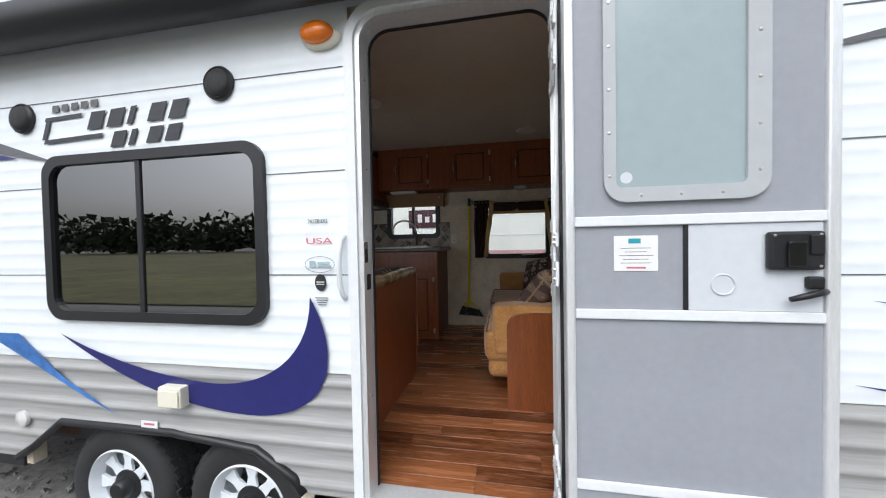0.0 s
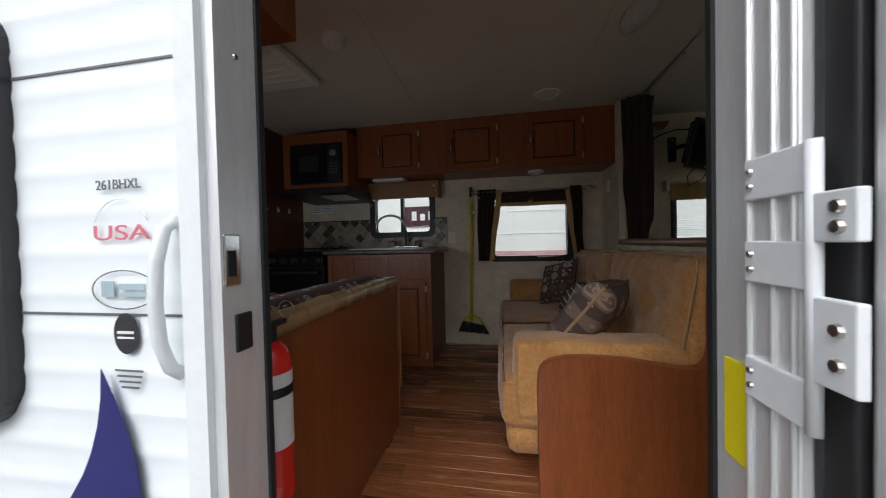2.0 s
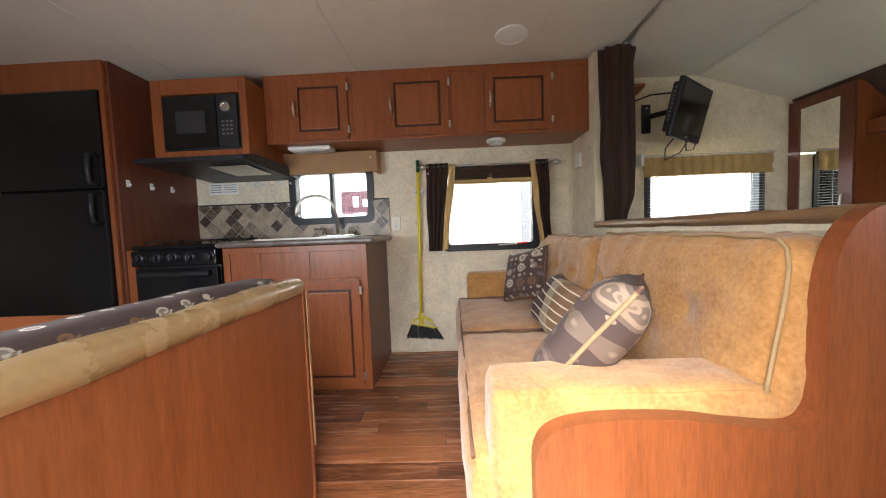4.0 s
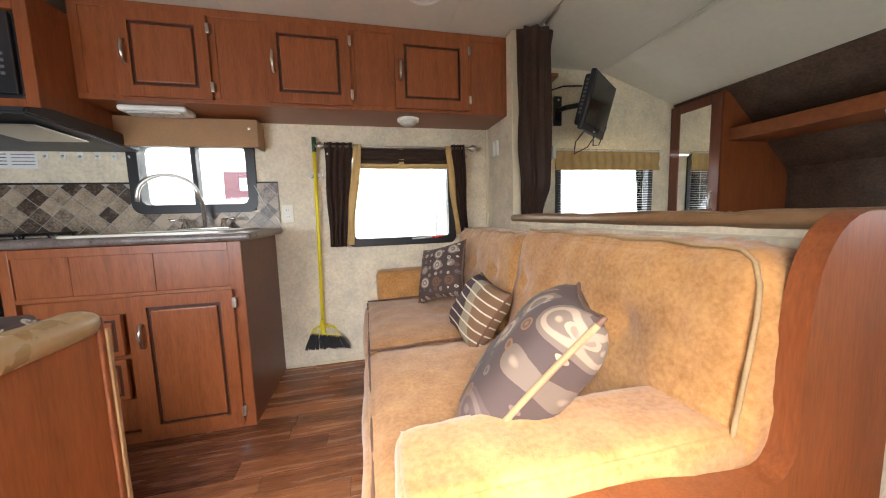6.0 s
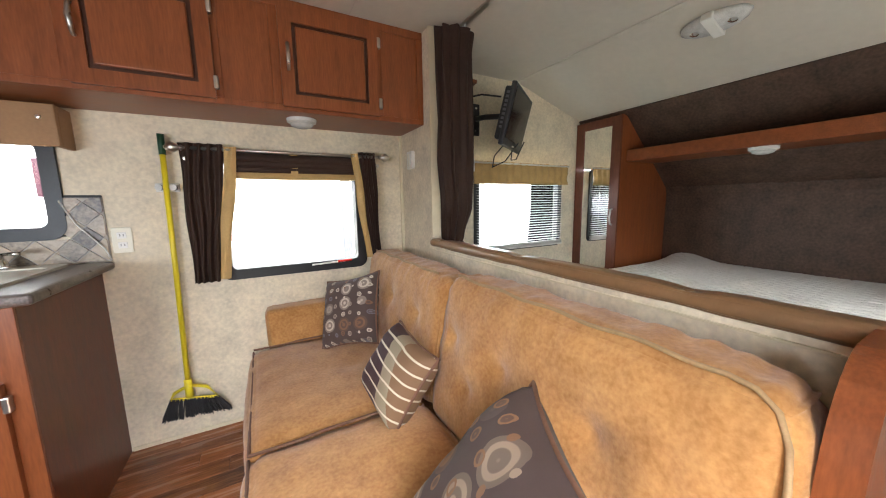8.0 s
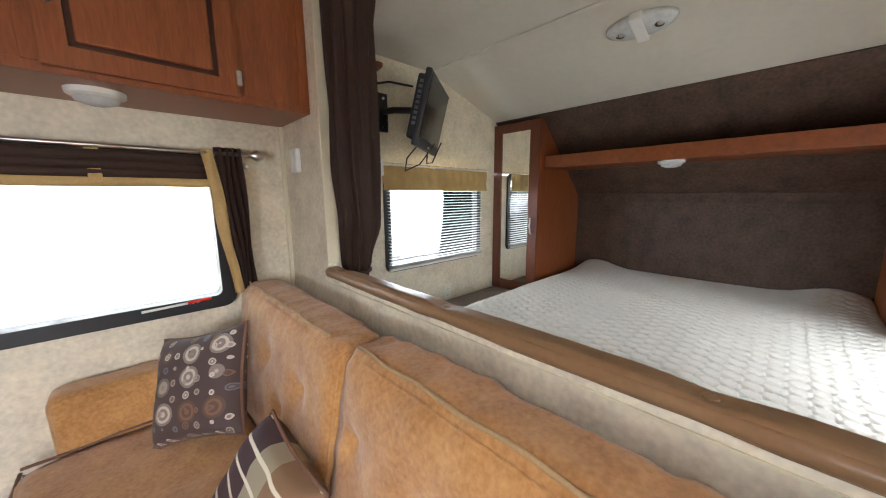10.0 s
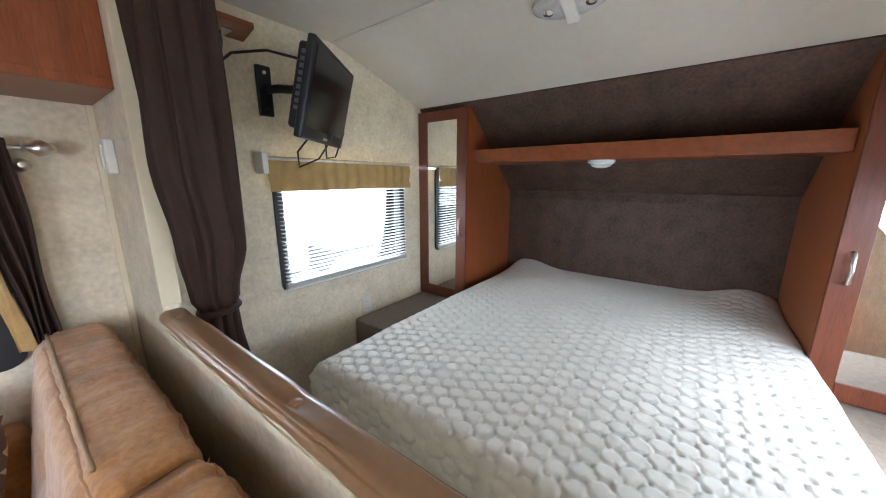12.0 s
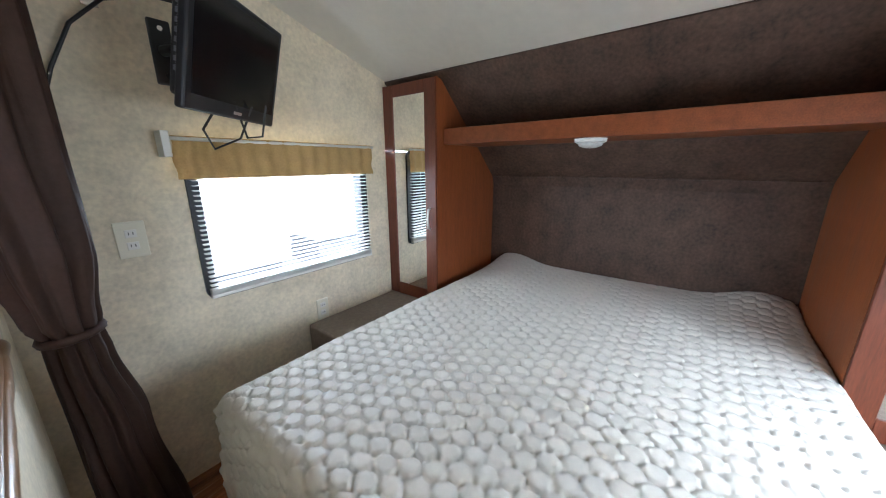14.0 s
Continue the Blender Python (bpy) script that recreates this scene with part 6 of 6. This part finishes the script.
def gathered():
    verts, faces = [], []
    nz, na = 60, 96
    path = [(2.005, 0.905, 3.25, 0.095, 0.055), (1.9, 0.90, 3.25, 0.09, 0.05), (1.4, 0.905, 3.255, 0.09, 0.05), (1.15, 0.925, 3.28, 0.08, 0.055), (0.98, 0.93, 3.33, 0.06, 0.05), (0.93, 0.938, 3.35, 0.048, 0.042), (0.87, 0.942, 3.37, 0.052, 0.048), (0.6, 0.965, 3.42, 0.07, 0.065), (0.06, 1.0, 3.49, 0.09, 0.08)]
    for j in range(nz + 1):
        z = 2.005 + (0.06 - 2.005) * j / nz
        for p, q in zip(path, path[1:]):
            if q[0] <= z <= p[0] + 1e-6:
                t = (p[0] - z) / (p[0] - q[0])
                t = t * t * (3 - 2 * t)
                cx, cy, rx, ry = [p[i] + (q[i] - p[i]) * t for i in range(1, 5)]
        for k in range(na):
            a = 2 * math.pi * k / na
            f = 1 + 0.16 * math.sin(9 * a + 1.2 * math.sin(2 * z)) + 0.06 * math.sin(17 * a + 3 * z) + 0.05 * noise.noise(Vector((math.cos(a) * 2, math.sin(a) * 2, z * 3)))
            verts.append((cx + rx * f * math.cos(a), cy + ry * f * math.sin(a), z))
    for j in range(nz):
        for k in range(na):
            faces.append((j * na + k, j * na + (k + 1) % na, (j + 1) * na + (k + 1) % na, (j + 1) * na + k))
    faces.append(list(range(na)))
    return raw("drape", verts, faces, M_CURTAIN, cur, smooth=True)


gathered()
tube("tie_band", [(0.938 + 0.054 * math.cos(radians(15 * k)), 3.35 + 0.049 * math.sin(radians(15 * k)), 0.93 + 0.006 * math.cos(radians(15 * k))) for k in range(24)], 0.012, M_CURTAIN, cur, "brown tie band", closed=True)
tk = empty("curtain_track", (0.93, 2.5, ZC), "white ceiling curtain track", "curtain track")
box("rail", (0.92, 0.945, 1.72, 3.6, ZC - 0.012, ZC - 0.0005), M_NICKEL, tk, bev=0.002)
for k in range(6):
    tube("glider", [(0.932, 3.20 + 0.02 * k, ZC - 0.01), (0.932, 3.20 + 0.02 * k, ZC - 0.035)], 0.004, M_WHITE, tk)

# television on its bracket
tv = empty("television", (1.50, 3.42, 1.68), "small black flat television on a wall arm", "television")
tv.matrix_basis = pose(1.462, 3.42, 1.665, 0, 0, 36) @ pose(0, 0, 0, 14, 0, 0)
L = True
box("back_shell", (-0.205, 0.205, 0.012, 0.062, -0.145, 0.155), M_BLACK, tv, bev=0.014, seg=3, local=True)
box("bezel", (-0.235, 0.235, -0.010, 0.020, -0.175, 0.175), M_BLACK, tv, bev=0.008, seg=3, local=True)
box("screen", (-0.212, 0.212, -0.0125, -0.0095, -0.13, 0.155), M_BLACK_GLOSS, tv, "dark glossy screen", bev=0.001, local=True)
box("nameplate", (-0.02, 0.02, -0.0122, -0.0098, -0.160, -0.150), M_NICKEL, tv, bev=0, local=True)
for k in range(9):
    box("port", (-0.208, -0.2045, 0.025, 0.045, -0.08 + 0.024 * k, -0.066 + 0.024 * k), M_INK, tv, bev=0.001, local=True)
ar = empty("wall_bracket", (1.35, YF, 1.73), "black swing-arm television bracket", "bracket")
box("wall_plate", (1.31, 1.375, YF - 0.018, YF - 0.0005, 1.62, 1.83), M_BLACK, ar, bev=0.006)
for z in (1.65, 1.80):
    lathe("bolt", [(0, 0), (0.010, 0), (0.008, 0.006), (0, 0.006)], pose(1.342, YF - 0.018, z, 90, 0, 0), M_CHROME, ar, seg=12)
tube("arm", [(1.342, YF - 0.018, 1.73), (1.37, 3.64, 1.73), (1.42, 3.55, 1.72), (1.44, 3.50, 1.70)], 0.018, M_BLACK, ar, sides=10)
cb = empty("television_cables", (1.3, 3.6, 1.6), "black cables hanging from the television", "cable")
tube("cable", [(1.02, 3.71, 1.50), (1.06, 3.70, 1.62), (1.12, 3.69, 1.75), (1.20, 3.66, 1.83), (1.30, 3.58, 1.85), (1.38, 3.48, 1.82)], 0.0055, M_BLACK, cb)
tube("cable", [(1.40, 3.42, 1.56), (1.36, 3.52, 1.46), (1.42, 3.62, 1.40), (1.50, 3.58, 1.44), (1.50, 3.45, 1.54)], 0.004, M_BLACK, cb)
tube("cable", [(1.43, 3.42, 1.55), (1.50, 3.52, 1.44), (1.57, 3.55, 1.45), (1.55, 3.45, 1.55)], 0.004, M_BLACK, cb)
cs = empty("corner_shelf", (1.2, 3.6, 1.88), "small cherry wood wall shelf on brackets", "shelf")
bm = bmesh.new()
sp = [(1.0, YF - 0.001), (1.0, 3.56), (1.25, 3.56), (1.28, YF - 0.001)]
A = [bm.verts.new((x, y, 1.905)) for x, y in sp]
B = [bm.verts.new((x, y, 1.925)) for x, y in sp]
bm.faces.new(A)
bm.faces.new(B)
for k in range(4):
    bm.faces.new((A[k], A[(k + 1) % 4], B[(k + 1) % 4], B[k]))
part("board", bm, M_WOOD_H, cs)
part("bracket", boxes([(1.16, 1.20, YF - 0.004, YF - 0.0005, 1.82, 1.905), (1.16, 1.20, 3.62, YF - 0.004, 1.898, 1.9045)], 0.001), M_CHROME, cs, "zinc angle bracket")

# bedroom window dressing
bv = empty("window_valance", (1.75, 3.66, 1.29), "gathered gold fabric valance over the bedroom window", "valance")
folds("skirt", 1.30, 2.225, 1.29, 1.445, 3.665, 13, 0.006, M_GOLD, bv)
tube("top_rod", [(1.285, 3.665, 1.435), (2.235, 3.665, 1.435)], 0.007, M_WHITE, bv)
box("rod_bracket", (1.27, 1.295, 3.65, YF - 0.0005, 1.37, 1.46), M_WHITE, bv, "white rod bracket", bev=0.003)
bl = empty("window_blind", (1.77, 3.70, 0.8), "white slatted blind before the bedroom window", "blind")
slat = boxes([(-0.425, 0.425, -0.0125, 0.0125, -0.0006, 0.0006)], 0)
SM = bpy.data.meshes.new("slat")
slat.to_mesh(SM)
slat.free()
SM.materials.append(M_WHITE)
for k in range(26):
    o = new("slat", SM)
    o.parent = bl
    o.matrix_basis = Matrix.Translation((0, -0.008, 0.035 + 0.0195 * k)) @ Matrix.Rotation(radians(6), 4, "X")
box("bottom_rail", (1.34, 2.20, 3.68, 3.705, 0.80, 0.815), M_WHITE, bl, bev=0.003)
for x in (1.45, 2.1):
    tube("ladder_cord", [(x, 3.692, 0.81), (x, 3.692, 1.36)], 0.0012, M_WHITE, bl)
for k in range(6):
    box("gathered_slat", (1.342, 2.198, 3.679, 3.706, 0.817 + 0.004 * k, 0.8185 + 0.004 * k), M_WHITE, bl, bev=0)

# ceiling fittings
cl = empty("ceiling_light", (1.95, 2.58, 1.95), "oval twin-lens ceiling light over the bed", "light")
TL = Matrix.Translation((1.90, 2.58, ZC - (1.90 - XC) * 0.305)) @ Matrix.Rotation(math.atan(0.305), 4, "Y")
bm = lathe_bm([(0, 0), (0.14, 0), (0.135, -0.014), (0.11, -0.028), (0, -0.03)], pose(0, 0, 0))
bmesh.ops.transform(bm, matrix=TL @ Matrix.Diagonal((0.48, 1, 1, 1)), verts=bm.verts)
part("lens", bm, M_LENS, cl, "clear ribbed oval lens", smooth=True)
bm = boxes([(-0.075, 0.075, -0.024, 0.024, -0.036, 0.0)], 0.006)
bmesh.ops.transform(bm, matrix=TL, verts=bm.verts)
part("centre_band", bm, M_WHITE, cl, "white centre band")
for dy in (-0.075, 0.075):
    lathe("bulb", [(0, -0.0), (0.018, -0.032), (0.01, -0.036), (0, -0.037)], TL @ pose(0, dy, 0), M_CHROME, cl, seg=14)
cl2 = empty("ceiling_speaker", (0.24, 3.08, ZC), "round off-white ceiling speaker", "speaker")
lathe("grille", [(0, 0), (0.095, 0), (0.092, -0.008), (0.08, -0.011), (0.076, -0.007), (0, -0.012)], pose(0.24, 3.08, ZC), M_WHITE, cl2)
sd = empty("smoke_detector", (-0.92, 2.17, ZC), "round white smoke detector on the ceiling", "detector")
lathe("case", [(0, 0), (0.06, 0), (0.058, -0.02), (0.045, -0.035), (0, -0.037)], pose(-0.92, 2.17, ZC), M_WHITE, sd)
lathe("button", [(0.012, -0.0372), (0.01, -0.041), (0, -0.041)], pose(-0.92, 2.17, ZC), M_ALMOND, sd, seg=14)
cl3 = empty("ceiling_light", (0.55, 2.3, ZC), "oval twin-lens ceiling light in the living area", "light")
bm = lathe_bm([(0, 0), (0.14, 0), (0.135, -0.014), (0.11, -0.028), (0, -0.03)], pose(0, 0, 0))
bmesh.ops.transform(bm, matrix=pose(0.55, 2.3, ZC) @ Matrix.Diagonal((0.48, 1, 1, 1)), verts=bm.verts)
part("lens", bm, M_LENS, cl3, smooth=True)
ac = empty("air_conditioner", (-1.47, 2.25, ZC - 0.06), "white ceiling air conditioner grille", "air conditioner")
part("case", boxes([(-1.75, -1.20, 1.98, 2.52, ZC - 0.055, ZC - 0.001)], 0.02, 3), M_WHITE, ac)
for k in range(7):
    box("louvre", (-1.70, -1.25, 2.04 + 0.06 * k, 2.07 + 0.06 * k, ZC - 0.060, ZC - 0.054), M_ALMOND, ac, bev=0.001)
oc = empty("entry_cabinet", (-0.95, 1.3, 1.55), "cherry wood overhead cabinet above the dinette", "cabinet")
box("body", (-2.0, -0.70, YI + 0.001, 1.52, 1.60, ZC - 0.001), M_WOOD, oc, bev=0.003)

# ---- floor planks ----
rnd = random.Random(11)
y = YI + 0.002
row_w = 0.098
lens = (0.9, 0.62, 1.2)
PM = []
for Ln in lens:
    bm = boxes([(0.0008, Ln - 0.0008, 0.0008, row_w - 0.0008, -0.006, 0.0)], 0.0008, 1)
    me = bpy.data.meshes.new("plank")
    bm.to_mesh(me)
    bm.free()
    me.materials.append(M_PLANK)
    PM.append((Ln, me))
while y < YF - 0.01:
    x = (-2.3 + rnd.uniform(-0.5, 0)) if y > 1.35 else -0.74
    while x < 1.3:
        Ln, me = rnd.choice(PM)
        o = new("plank", me)
        o.location = (x, y, 0)
        o.parent = floor
        x += Ln
    y += row_w

# ---- splash-back tiles ----
back = wall_with_holes("backsplash", -2.128, -0.61, YF - 0.008, YF - 0.0005, 0.933, 1.218, [(W1[0] - 0.014, W1[1] + 0.014, W1[2] - 0.014, 1.218)], M_GROUT, "slate diamond tile splash-back over the worktop")
tagged(back, "slate diamond tile splash-back over the worktop", "backsplash", kind="structure")
for xa, xb in ((-2.128, W1[0] - 0.015), (W1[1] + 0.015, -0.61)):
    box("edge_strip", (xa, xb, YF - 0.013, YF - 0.0085, 1.212, 1.222), M_SEAL, back, bev=0.001)


def clip(poly, axis, lim, keep_low):
    out = []
    for a, b in zip(poly, poly[1:] + poly[:1]):
        ia, ib = (a[axis] <= lim) == keep_low, (b[axis] <= lim) == keep_low
        if ia:
            out.append(a)
        if ia != ib:
            t = (lim - a[axis]) / (b[axis] - a[axis])
            out.append((a[0] + (b[0] - a[0]) * t, a[1] + (b[1] - a[1]) * t))
    return out


dg = 0.104
hw1 = (W1[0] - 0.012, W1[1] + 0.012, W1[2] - 0.012)
for i in range(-1, 32):
    for j in range(0, 8):
        cx, cz = -2.128 + dg / 2 * i, 0.935 + dg / 2 * j
        if (i + j) % 2:
            continue
        h = dg / 2 - 0.0035
        poly = [(cx - h, cz), (cx, cz - h), (cx + h, cz), (cx, cz + h)]
        for ax, lim, low in ((0, -0.613, True), (0, -2.126, False), (1, 1.2115, True), (1, 0.935, False)):
            poly = clip(poly, ax, lim, low) if poly else poly
        if poly and hw1[0] < cx < hw1[1] and cz > hw1[2] - 0.03:
            poly = clip(poly, 1, hw1[2], True)
        if len(poly) < 3:
            continue
        ar_ = abs(sum(a[0] * b[1] - b[0] * a[1] for a, b in zip(poly, poly[1:] + poly[:1]))) / 2
        if ar_ < 0.0002:
            continue
        part("tile", prism_bm(poly, YF - 0.0125, YF - 0.0082), M_TILE, back)
